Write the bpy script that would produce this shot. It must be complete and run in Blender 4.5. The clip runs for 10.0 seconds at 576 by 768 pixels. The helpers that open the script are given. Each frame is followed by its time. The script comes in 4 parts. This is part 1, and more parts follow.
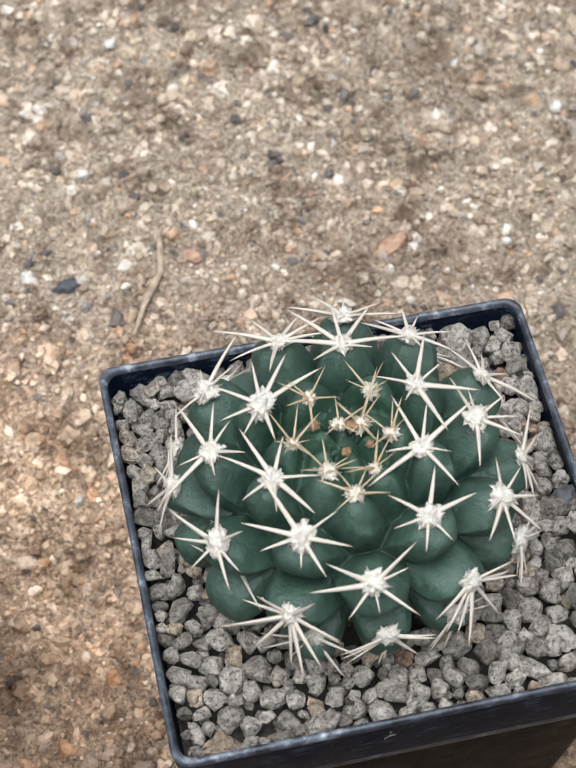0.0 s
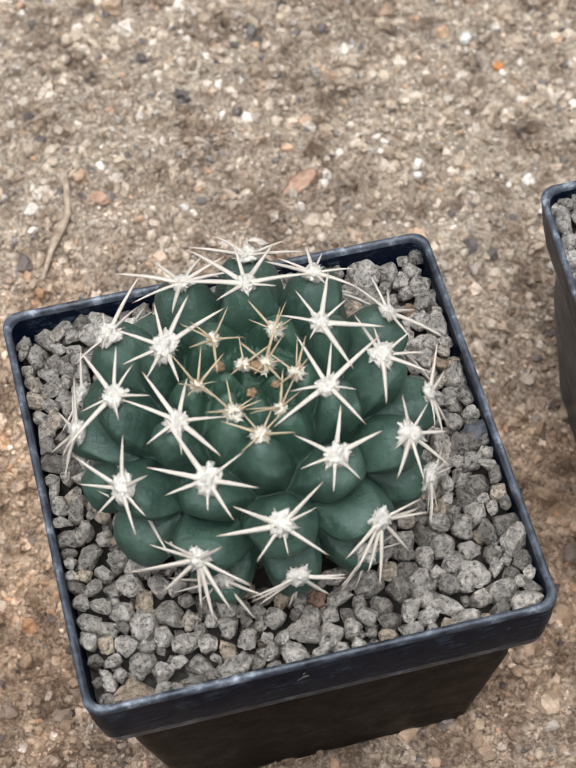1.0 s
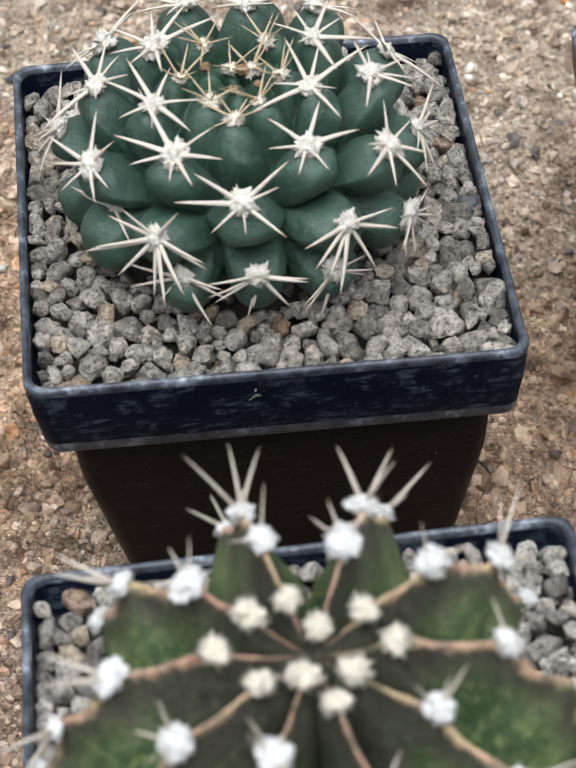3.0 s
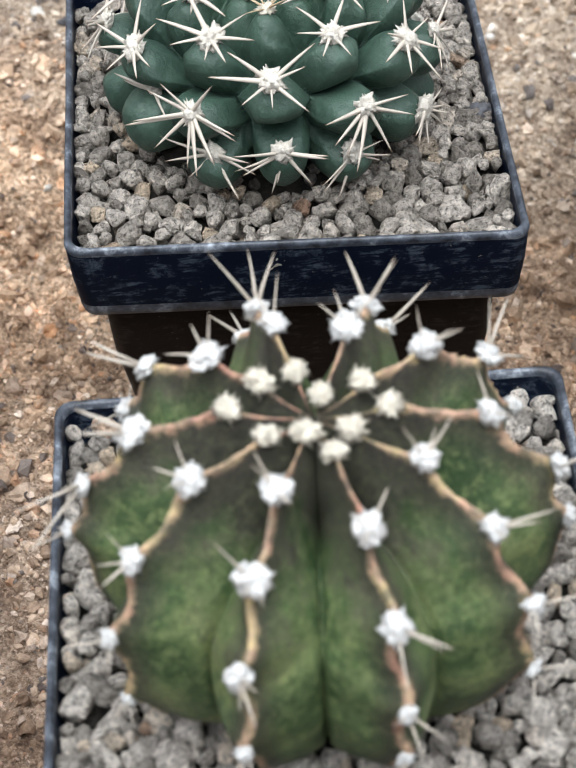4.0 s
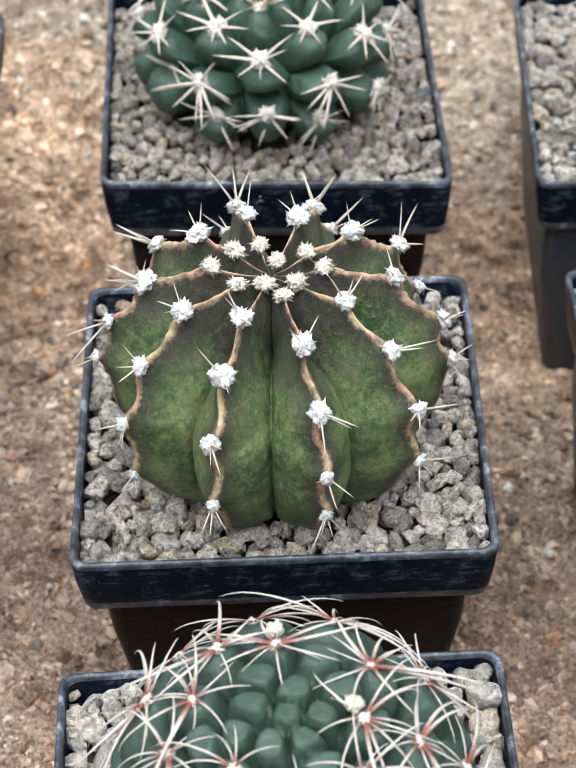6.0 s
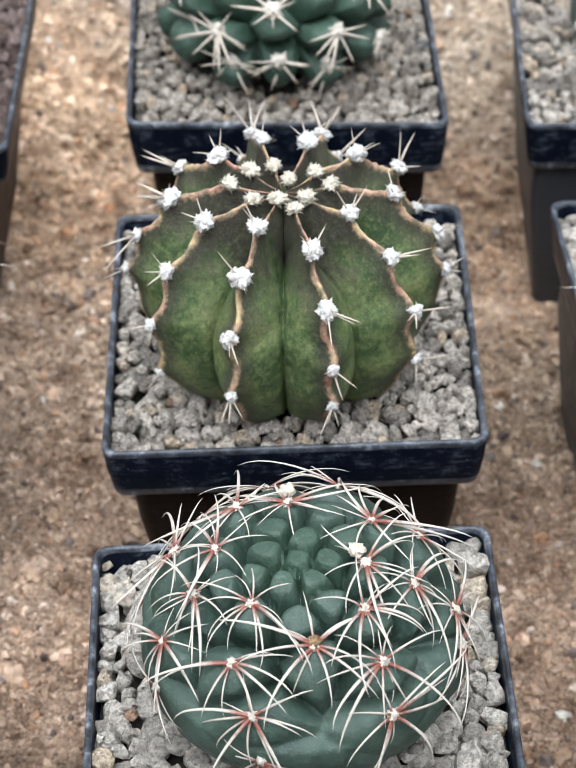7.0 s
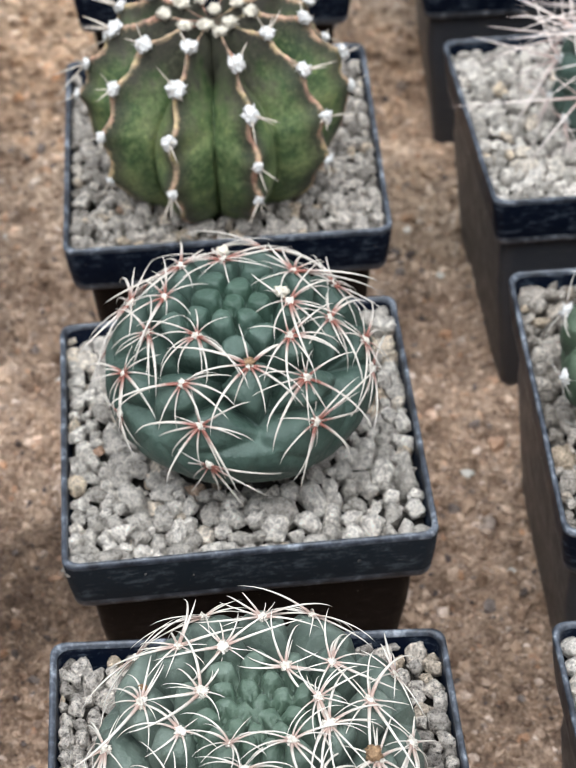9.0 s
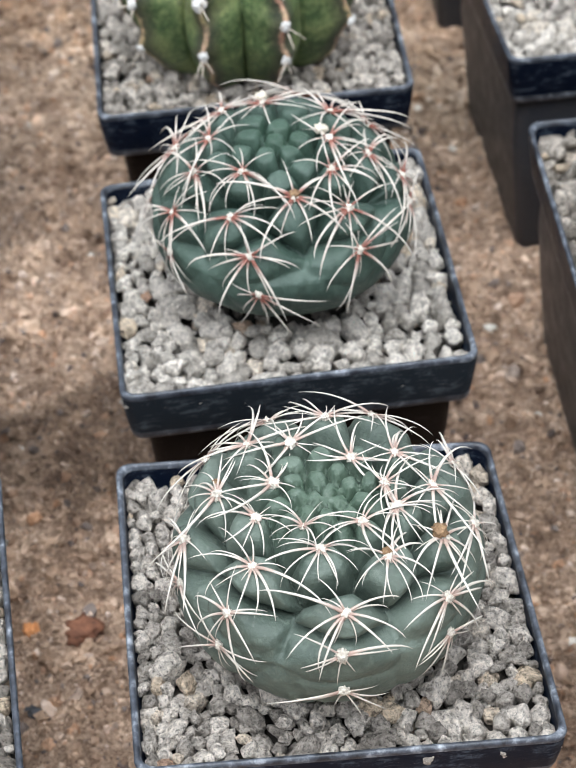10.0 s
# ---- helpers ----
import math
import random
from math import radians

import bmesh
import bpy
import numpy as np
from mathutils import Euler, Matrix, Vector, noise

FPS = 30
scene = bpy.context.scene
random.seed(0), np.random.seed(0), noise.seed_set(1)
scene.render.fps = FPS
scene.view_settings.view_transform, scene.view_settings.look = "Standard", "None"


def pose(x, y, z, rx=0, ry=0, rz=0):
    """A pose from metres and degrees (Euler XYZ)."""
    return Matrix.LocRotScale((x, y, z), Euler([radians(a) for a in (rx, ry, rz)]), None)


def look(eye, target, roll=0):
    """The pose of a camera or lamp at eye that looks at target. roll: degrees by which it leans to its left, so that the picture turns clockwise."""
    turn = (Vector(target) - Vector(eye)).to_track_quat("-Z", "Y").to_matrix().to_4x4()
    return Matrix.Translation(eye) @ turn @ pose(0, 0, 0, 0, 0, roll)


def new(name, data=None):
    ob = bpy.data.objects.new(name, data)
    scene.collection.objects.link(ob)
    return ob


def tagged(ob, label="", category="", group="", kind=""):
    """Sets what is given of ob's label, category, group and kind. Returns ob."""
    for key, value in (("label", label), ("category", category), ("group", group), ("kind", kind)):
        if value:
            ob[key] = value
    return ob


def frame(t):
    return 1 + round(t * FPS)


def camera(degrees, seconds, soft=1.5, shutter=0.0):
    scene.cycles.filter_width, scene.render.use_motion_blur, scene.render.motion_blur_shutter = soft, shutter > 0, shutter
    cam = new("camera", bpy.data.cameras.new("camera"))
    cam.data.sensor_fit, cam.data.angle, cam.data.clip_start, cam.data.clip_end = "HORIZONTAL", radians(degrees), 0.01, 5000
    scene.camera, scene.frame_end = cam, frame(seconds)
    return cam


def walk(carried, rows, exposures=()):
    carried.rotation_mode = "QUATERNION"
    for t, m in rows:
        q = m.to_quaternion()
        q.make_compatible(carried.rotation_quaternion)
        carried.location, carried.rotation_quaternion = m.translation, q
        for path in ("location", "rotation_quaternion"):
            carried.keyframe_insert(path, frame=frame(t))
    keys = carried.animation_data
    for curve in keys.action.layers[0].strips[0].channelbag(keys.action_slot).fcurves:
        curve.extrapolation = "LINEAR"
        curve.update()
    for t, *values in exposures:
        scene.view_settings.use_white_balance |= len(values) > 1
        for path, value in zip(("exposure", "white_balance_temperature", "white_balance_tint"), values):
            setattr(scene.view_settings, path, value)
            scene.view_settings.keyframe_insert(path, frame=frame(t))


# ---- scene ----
cam = camera(16.1, 10.0)
PATH = [
    (0, (0.015, -0.024, 0.379), (0.113, 1.091, -1.279), -7.5),
    (0.5, (0.016, -0.015, 0.365), (0.152, 1.052, -1.321), -7.2),
    (1, (0.021, -0.023, 0.375), (0.164, 1.032, -1.318), -6.7),
    (1.5, (0.027, -0.057, 0.379), (0.157, 1.045, -1.285), -6.2),
    (2, (0.037, -0.083, 0.366), (0.144, 1.101, -1.243), -5.5),
    (2.5, (0.032, -0.086, 0.334), (0.108, 1.186, -1.208), -5.0),
    (3, (0.035, -0.104, 0.303), (0.079, 1.243, -1.175), -5.0),
    (3.2, (0.033, -0.111, 0.293), (0.075, 1.261, -1.162), -4.7),
    (4.3, (0.034, -0.167, 0.302), (0.044, 1.261, -1.098), -3.3),
    (4.5, (0.034, -0.175, 0.308), (0.04, 1.261, -1.084), -3.0),
    (5, (0.037, -0.199, 0.322), (0.045, 1.254, -1.051), -2.3),
    (5.5, (0.038, -0.232, 0.339), (0.045, 1.227, -1.029), -2.2),
    (5.7, (0.041, -0.243, 0.344), (0.046, 1.218, -1.021), -2.1),
    (6.8, (0.042, -0.297, 0.363), (0.035, 1.168, -0.999), -2.1),
    (7, (0.04, -0.305, 0.365), (0.035, 1.162, -0.994), -2.1),
    (7.5, (0.034, -0.326, 0.37), (0.038, 1.138, -0.993), -2.0),
    (8, (0.035, -0.348, 0.375), (0.058, 1.109, -0.994), -2.0),
    (8.5, (0.043, -0.366, 0.38), (0.088, 1.086, -0.994), -2.1),
    (9, (0.038, -0.388, 0.385), (0.094, 1.056, -0.997), -2.6),
    (9.5, (0.024, -0.407, 0.38), (0.09, 1.024, -1.015), -3.3),
    (10, (0.017, -0.423, 0.376), (0.106, 1.006, -1.021), -3.6),
]
walk(cam, [(t, look(e, g, r)) for t, e, g, r in PATH], [(0, 0.2), (1.5, 0.2), (3.2, 0.28), (4.5, 0.5), (7, 0.5), (8.5, 0.44), (10, 0.56)])
cam.data.dof.use_dof, cam.data.dof.focus_distance, cam.data.dof.aperture_fstop = True, 0.37, 50

# ---- light ----
world = bpy.data.worlds.new("overcast_sky")
scene.world = world
world.use_nodes = True
wn = world.node_tree
sky = wn.nodes.new("ShaderNodeTexSky")
sky.sky_type = "NISHITA"
sky.sun_disc = False
sky.sun_elevation, sky.sun_rotation = radians(79), radians(-169)
sky.air_density, sky.dust_density, sky.ozone_density = 1.0, 4.0, 1.0
veil = wn.nodes.new("ShaderNodeHueSaturation")          # thin cloud takes most of the blue away
veil.inputs["Saturation"].default_value = 0.3
wn.links.new(sky.outputs[0], veil.inputs["Color"])
wn.links.new(veil.outputs[0], wn.nodes["Background"].inputs["Color"])
wn.nodes["Background"].inputs["Strength"].default_value = 0.15

sun_data = bpy.data.lights.new("sun", "SUN")
sun_data.energy, sun_data.angle, sun_data.color = 2.95, radians(65), (0.875, 0.965, 1.05)
sun = new("sun", sun_data)
sun.matrix_world = look((-0.1, -0.52, 2.7), (0, 0, 0))


# ---- materials ----
class Shade:
    """Small helper to wire a principled material."""

    def __init__(self, name):
        self.m = bpy.data.materials.new(name)
        self.m.use_nodes = True
        self.t = self.m.node_tree
        self.b = self.t.nodes["Principled BSDF"]

    def add(self, kind, **values):
        n = self.t.nodes.new("ShaderNode" + kind)
        for k, v in values.items():
            n.inputs[k].default_value = v
        return n

    def link(self, a, b):
        self.t.links.new(a, b)

    def position(self):
        return self.add("NewGeometry").outputs["Position"]

    def noise(self, scale, detail=3.0, rough=0.55, vec=None, stretch=None):
        n = self.add("TexNoise", Scale=scale, Detail=detail, Roughness=rough)
        src = vec or self.position()
        if stretch:
            mp = self.add("Mapping", Scale=stretch)
            self.link(src, mp.inputs["Vector"])
            src = mp.outputs[0]
        self.link(src, n.inputs["Vector"])
        return n.outputs["Fac"]

    def ramp(self, fac, stops, interp="LINEAR"):
        n = self.add("ValToRGB")
        e = n.color_ramp.elements
        n.color_ramp.interpolation = interp
        while len(e) < len(stops):
            e.new(0.5)
        for el, (p, c) in zip(e, stops):
            el.position = p
            el.color = (*c, 1) if len(c) == 3 else c
        self.link(fac, n.inputs["Fac"])
        return n.outputs["Color"]

    def value(self, fac, lo, hi, a=0.0, b=1.0):
        n = self.add("MapRange")
        for k, v in zip(("From Min", "From Max", "To Min", "To Max"), (lo, hi, a, b)):
            n.inputs[k].default_value = v
        self.link(fac, n.inputs["Value"])
        return n.outputs["Result"]

    def mix(self, fac, a, b, mode="MIX"):
        n = self.t.nodes.new("ShaderNodeMix")
        n.data_type, n.blend_type = "RGBA", mode
        for i, v in ((0, fac), (6, a), (7, b)):
            if isinstance(v, (int, float)):
                n.inputs[i].default_value = v
            elif isinstance(v, tuple):
                n.inputs[i].default_value = (*v, 1)
            else:
                self.link(v, n.inputs[i])
        return n.outputs[2]

    def math(self, op, a, b=0.0):
        n = self.t.nodes.new("ShaderNodeMath")
        n.operation = op
        for i, v in enumerate((a, b)):
            if isinstance(v, (int, float)):
                n.inputs[i].default_value = v
            else:
                self.link(v, n.inputs[i])
        return n.outputs[0]

    def attr(self, name):
        n = self.add("Attribute")
        n.attribute_name = name
        return n.outputs["Fac"]

    def done(self, color, rough=0.6, bump=None, strength=0.4, distance=0.0003, **extra):
        for key, v in (("Base Color", color), ("Roughness", rough)):
            if isinstance(v, tuple):
                self.b.inputs[key].default_value = (*v, 1)
            elif isinstance(v, (int, float)):
                self.b.inputs[key].default_value = v
            else:
                self.link(v, self.b.inputs[key])
        for k, v in extra.items():
            self.b.inputs[k.replace("_", " ")].default_value = v
        if bump is not None:
            n = self.add("Bump", Strength=strength, Distance=distance)
            self.link(bump, n.inputs["Height"])
            self.link(n.outputs[0], self.b.inputs["Normal"])
        return self.m


def damp_shade_tone(s):
    """Dry beige sand behind, browner and damper among the pots, with patches of their own shape and some pot shade put
    into the colour.
    """
    sep = s.add("SeparateXYZ")
    s.link(s.position(), sep.inputs[0])
    wide = s.noise(19, 4, 0.6)
    lumps = s.noise(75, 4, 0.65)
    drift = s.value(s.math("ADD", sep.outputs["Y"], s.math("MULTIPLY", s.math("SUBTRACT", s.noise(9, 3, 0.6), 0.5), 0.4)), 0.26, 0.0)
    tone = s.mix(drift, (1.17, 1.13, 1.11), (1.27, 1.1, 1.05))
    patch = s.ramp(wide, [(0.36, (0.78, 0.755, 0.73)), (0.5, (1.0, 1.0, 1.0))])
    small = s.ramp(lumps, [(0.36, (0.64, 0.59, 0.55)), (0.5, (1.0, 1.0, 1.0)), (0.66, (1.12, 1.12, 1.11))])
    c = s.mix(1.0, s.mix(1.0, tone, patch, "MULTIPLY"), small, "MULTIPLY")
    crumb = s.ramp(s.noise(170, 4, 0.7), [(0.37, (0.6, 0.555, 0.52)), (0.48, (1.0, 1.0, 1.0)), (0.64, (1.14, 1.14, 1.13))])
    c = s.mix(1.0, c, crumb, "MULTIPLY")
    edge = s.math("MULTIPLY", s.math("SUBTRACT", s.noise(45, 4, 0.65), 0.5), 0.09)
    # spot at (0.09, -0.095): shade beside R3 and R4 put into the colour
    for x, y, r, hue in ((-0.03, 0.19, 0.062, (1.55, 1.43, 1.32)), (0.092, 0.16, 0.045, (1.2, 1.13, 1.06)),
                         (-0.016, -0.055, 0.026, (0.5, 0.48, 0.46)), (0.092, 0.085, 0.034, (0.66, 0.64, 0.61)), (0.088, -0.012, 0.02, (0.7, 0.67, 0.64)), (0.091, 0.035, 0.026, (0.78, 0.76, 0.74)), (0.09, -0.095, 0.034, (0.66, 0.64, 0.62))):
        far = s.t.nodes.new("ShaderNodeVectorMath")           # dry, damp and darker spots of the bed; the last is painted pot shade
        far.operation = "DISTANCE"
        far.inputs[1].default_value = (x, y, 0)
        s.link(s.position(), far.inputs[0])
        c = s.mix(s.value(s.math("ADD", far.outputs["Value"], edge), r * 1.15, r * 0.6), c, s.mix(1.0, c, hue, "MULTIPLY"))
    return c


def sand_material():
    s = Shade("sand")
    grain = s.noise(1000, 4, 0.75)
    mid = s.noise(330, 4, 0.65)
    base = s.ramp(grain, [(0.34, (0.14, 0.105, 0.075)), (0.5, (0.33, 0.265, 0.2)), (0.64, (0.52, 0.45, 0.36))])
    c = s.mix(1.0, base, damp_shade_tone(s), "MULTIPLY")
    h = s.math("ADD", grain, s.math("MULTIPLY", mid, 1.5))
    return s.done(c, 0.9, h, 1.0, 0.0015)


def grain_material(name, stops):
    s = Shade(name)
    rnd = s.add("NewGeometry").outputs["Random Per Island"]
    c = s.mix(1.0, s.ramp(rnd, stops), damp_shade_tone(s), "MULTIPLY")
    fleck = s.noise(2500, 2, 0.6)
    c = s.mix(0.35, c, s.ramp(fleck, [(0.3, (0.4, 0.36, 0.32)), (0.7, (1, 1, 1))]), "MULTIPLY")
    return s.done(c, 0.7)


def pumice(name, dark, light, fleck_dark=0.45):
    s = Shade(name)
    rnd = s.add("ObjectInfo").outputs["Random"]
    isl = s.add("NewGeometry").outputs["Random Per Island"]
    both = s.math("FRACT", s.math("ADD", rnd, isl))
    tint = tuple(l * k for l, k in zip(light, (0.95, 0.85, 0.72)))
    rust = (light[0] * 0.62, light[1] * 0.42, light[2] * 0.33)
    c = s.ramp(both, [(0.0, dark), (0.35, tuple((a + b) / 2 for a, b in zip(dark, light))), (0.6, light), (0.86, light),
                      (0.96, tint), (0.985, tint), (1.0, rust)])
    wear = s.noise(520, 4, 0.65)
    pits = s.noise(1250, 5, 0.75)
    c = s.mix(0.8, c, s.ramp(wear, [(0.38, (0.5, 0.485, 0.465)), (0.58, (1.14, 1.13, 1.11))]), "MULTIPLY")
    c = s.mix(1.0, c, s.ramp(pits, [(0.37, (fleck_dark * 0.7,) * 3), (0.46, (0.92,) * 3), (0.6, (1.2,) * 3)]), "MULTIPLY")
    h = s.math("ADD", s.math("MULTIPLY", wear, 1.4), pits)
    return s.done(c, 0.93, h, 1.0, 0.0018, Specular_IOR_Level=0.2)


def plastic(name, base, rough, scuff, scuff_amount, shine=0.1):
    s = Shade(name)
    dirt = s.noise(170, 6, 0.75)
    streak = s.noise(650, 5, 0.7, stretch=(0.3, 0.3, 1.4))
    speck = s.noise(1500, 2, 0.5)
    dust = s.math("MULTIPLY", s.value(dirt, 0.48, 0.58), s.value(streak, 0.47, 0.58))
    c = s.mix(s.math("MULTIPLY", dust, scuff_amount), base, scuff)
    c = s.mix(s.value(speck, 0.72, 0.78, 0, 0.35), c, (0.4, 0.36, 0.31))
    r = s.value(dirt, 0.3, 0.75, rough, rough + 0.3)
    return s.done(c, r, streak, 0.12, 0.0003, Specular_IOR_Level=shine)


# pale wear of the lip, also the painted highlight under the rim
def worn_lit_edge():
    s = Shade("worn_lit_plastic_edge")
    n = s.noise(260, 4, 0.7)
    c = s.ramp(n, [(0.36, (0.01, 0.012, 0.018)), (0.55, (0.06, 0.07, 0.088)), (0.75, (0.34, 0.37, 0.41))])
    return s.done(c, 0.45, n, 0.3, 0.0003)


def skin(name, deep, light, blush, gloss=0.42):
    """Cactus skin: two greens in soft patches, dusty bloom, pale scars and fresher green on the youngest growth."""
    s = Shade(name)
    patch = s.noise(85, 4, 0.65)
    fine = s.noise(1400, 3, 0.65)
    scar = s.noise(230, 6, 0.78)
    bloom = s.noise(480, 4, 0.7)
    c = s.mix(s.value(patch, 0.38, 0.62), deep, light)
    fresh = (light[0] * 0.42, light[1] * 0.8, light[2] * 0.45)
    c = s.mix(s.math("MULTIPLY", s.attr("young"), 0.36), c, fresh)
    c = s.mix(s.value(bloom, 0.5, 0.68, 0, 0.4), c, tuple(v * 1.5 + 0.008 for v in light))
    c = s.mix(s.value(scar, 0.59, 0.7, 0, 0.6), c, blush)
    c = s.mix(s.value(fine, 0.66, 0.8, 0, 0.35), c, tuple(min(1, v * 2.0 + 0.04) for v in light))
    h = s.math("ADD", s.math("ADD", fine, s.math("MULTIPLY", scar, 3.0)), s.math("MULTIPLY", s.noise(300, 3, 0.6, stretch=(1.0, 1.0, 0.35)), 3.0))
    return s.done(c, s.value(scar, 0.3, 0.7, gloss - 0.1, gloss + 0.2), h, 0.5, 0.00035, Specular_IOR_Level=0.45)


def ribbed_skin():
    """Green flanks going purple brown near the crown, with a tan corky line on each rib's crest."""
    s = Shade("ribbed_cactus_skin")
    crest, crown = s.attr("crest"), s.attr("crown")
    blotch = s.noise(95, 5, 0.72)
    fine = s.noise(1700, 2, 0.6)
    mot = s.noise(520, 5, 0.75)
    green = s.ramp(blotch, [(0.36, (0.022, 0.048, 0.017)), (0.48, (0.058, 0.098, 0.038)), (0.62, (0.16, 0.195, 0.08))])
    green = s.mix(s.value(mot, 0.49, 0.6, 0, 0.65), green, (0.165, 0.205, 0.085))
    green = s.mix(s.value(s.noise(780, 4, 0.75), 0.5, 0.6, 0, 0.5), green, (0.03, 0.055, 0.02))
    brown = s.ramp(mot, [(0.36, (0.03, 0.031, 0.026)), (0.64, (0.092, 0.092, 0.064))])
    shade = s.math("ADD", crown, s.math("MULTIPLY", s.math("SUBTRACT", blotch, 0.5), 1.8))
    c = s.mix(s.value(shade, 0.39, 0.74), green, brown)
    near = s.math("ADD", crest, s.math("MULTIPLY", s.math("SUBTRACT", mot, 0.5), 0.25))
    c = s.mix(s.value(near, 0.58, 0.85, 0, 0.75), c, (0.036, 0.03, 0.027))
    cork = s.ramp(blotch, [(0.36, (0.46, 0.23, 0.17)), (0.5, (0.46, 0.31, 0.21)), (0.62, (0.44, 0.35, 0.17))])
    broken = s.math("MULTIPLY", s.value(near, 0.895, 0.97), s.value(s.noise(230, 3, 0.6), 0.38, 0.52, 0.3, 1.0))
    c = s.mix(broken, c, cork)
    speck = s.noise(900, 3, 0.7)
    c = s.mix(s.value(speck, 0.53, 0.64, 0, 0.5), c, s.mix(1.0, c, (1.9, 1.8, 1.6), "MULTIPLY"))
    c = s.mix(s.value(fine, 0.5, 0.7, 0, 0.3), c, (0.15, 0.17, 0.09))
    return s.done(c, s.value(mot, 0.3, 0.7, 0.42, 0.62), fine, 0.6, 0.00025, Specular_IOR_Level=0.4)


def spine_material(name, base, middle, tip, rough=0.5):
    s = Shade(name)
    uv = s.add("TexCoord").outputs["UV"]
    sep = s.add("SeparateXYZ")
    s.link(uv, sep.inputs[0])
    n = s.noise(1500, 3, 0.6)
    along = s.math("ADD", sep.outputs["Y"], s.math("MULTIPLY", s.math("SUBTRACT", n, 0.5), 0.25))
    c = s.ramp(along, [(0.0, base), (0.12, base), (0.36, middle), (0.82, middle), (1.0, tip)])
    return s.done(c, rough, n, 0.3, 0.0001)


def wool_material(name, a, b):
    s = Shade(name)
    n = s.noise(1300, 4, 0.7)
    return s.done(s.ramp(n, [(0.3, a), (0.65, b)]), 0.95, n, 0.9, 0.0004, Specular_IOR_Level=0.1)


def plain(name, a, b, scale=400, rough=0.85):
    s = Shade(name)
    n = s.noise(scale, 4, 0.65)
    return s.done(s.ramp(n, [(0.3, a), (0.7, b)]), rough, n, 0.5, 0.0004)


SAND = sand_material()
GRAINS = grain_material("sand_grains", [(0.0, (0.17, 0.125, 0.09)), (0.14, (0.3, 0.235, 0.17)), (0.4, (0.43, 0.355, 0.27)), (0.66, (0.54, 0.47, 0.38)),
                                        (0.78, (0.3, 0.26, 0.22)), (0.84, (0.47, 0.31, 0.19)), (0.9, (0.66, 0.63, 0.57)), (0.93, (0.58, 0.53, 0.46)),
                                        (0.95, (0.2, 0.19, 0.18)), (1.0, (0.09, 0.075, 0.07))])
PUMICE_BROWN = pumice("brown_grey_pumice", (0.26, 0.23, 0.2), (0.66, 0.595, 0.53))
PUMICE_GREY = pumice("grey_pumice", (0.29, 0.262, 0.235), (0.76, 0.695, 0.63))
PUMICE_PALE = pumice("pale_pumice", (0.47, 0.435, 0.392), (0.9, 0.84, 0.77), 0.8)
PUMICE_RED = pumice("reddish_lava_grit", (0.14, 0.1, 0.09), (0.36, 0.28, 0.26))
SOIL = plain("dark_potting_soil", (0.02, 0.017, 0.014), (0.07, 0.06, 0.05), 700, 0.95)
RIM = plastic("black_rim_plastic", (0.0034, 0.0062, 0.0145), 0.25, (0.1, 0.125, 0.16), 0.5, 0.06)
RIM_GREY = plastic("grey_black_rim_plastic", (0.015, 0.02, 0.026), 0.4, (0.1, 0.115, 0.13), 0.6)
POT = plastic("brown_black_pot_plastic", (0.010, 0.0062, 0.0048), 0.34, (0.045, 0.035, 0.03), 0.4)
POT_UPRIGHT = plastic("blue_black_pot_plastic", (0.028, 0.03, 0.036), 0.3, (0.06, 0.058, 0.055), 0.35, 0.4)
EDGE = worn_lit_edge()
SKIN_A = skin("dark_green_skin", (0.024, 0.053, 0.037), (0.048, 0.089, 0.065), (0.12, 0.16, 0.13))
SKIN_B = ribbed_skin()
SKIN_C = skin("grey_green_skin", (0.029, 0.055, 0.043), (0.052, 0.087, 0.069), (0.1, 0.14, 0.12), 0.45)
SKIN_B2 = skin("fresh_green_skin", (0.036, 0.058, 0.036), (0.066, 0.096, 0.06), (0.12, 0.16, 0.11))
SKIN_D = skin("pale_grey_green_skin", (0.06, 0.084, 0.069), (0.1, 0.13, 0.108), (0.18, 0.21, 0.18), 0.46)
SPINE_A = spine_material("cream_spine", (0.55, 0.5, 0.42), (0.52, 0.455, 0.385), (0.36, 0.25, 0.18))
SPINE_CROWN = spine_material("tan_spine", (0.32, 0.22, 0.12), (0.44, 0.34, 0.22), (0.3, 0.19, 0.1))
SPINE_B = spine_material("grey_brown_spine", (0.3, 0.25, 0.2), (0.5, 0.44, 0.37), (0.16, 0.11, 0.08))
SPINE_C = spine_material("red_based_white_spine", (0.2, 0.065, 0.045), (0.52, 0.475, 0.42), (0.55, 0.51, 0.46))
SPINE_D = spine_material("white_spine", (0.34, 0.24, 0.2), (0.53, 0.495, 0.44), (0.55, 0.52, 0.47))
WOOL = wool_material("white_wool", (0.45, 0.435, 0.41), (0.7, 0.695, 0.685))
WOOL_PALE = wool_material("pale_beige_wool", (0.42, 0.38, 0.32), (0.68, 0.64, 0.57))
WOOL_CREAM = wool_material("cream_wool", (0.46, 0.41, 0.32), (0.72, 0.67, 0.57))
DRY = plain("dry_flower_remains", (0.09, 0.045, 0.02), (0.34, 0.22, 0.12), 1300)
STALK = plain("dry_stalk", (0.22, 0.15, 0.1), (0.48, 0.38, 0.28), 500)
LEAF_LITTER = plain("reddish_dry_leaf", (0.26, 0.13, 0.08), (0.5, 0.33, 0.23), 500)
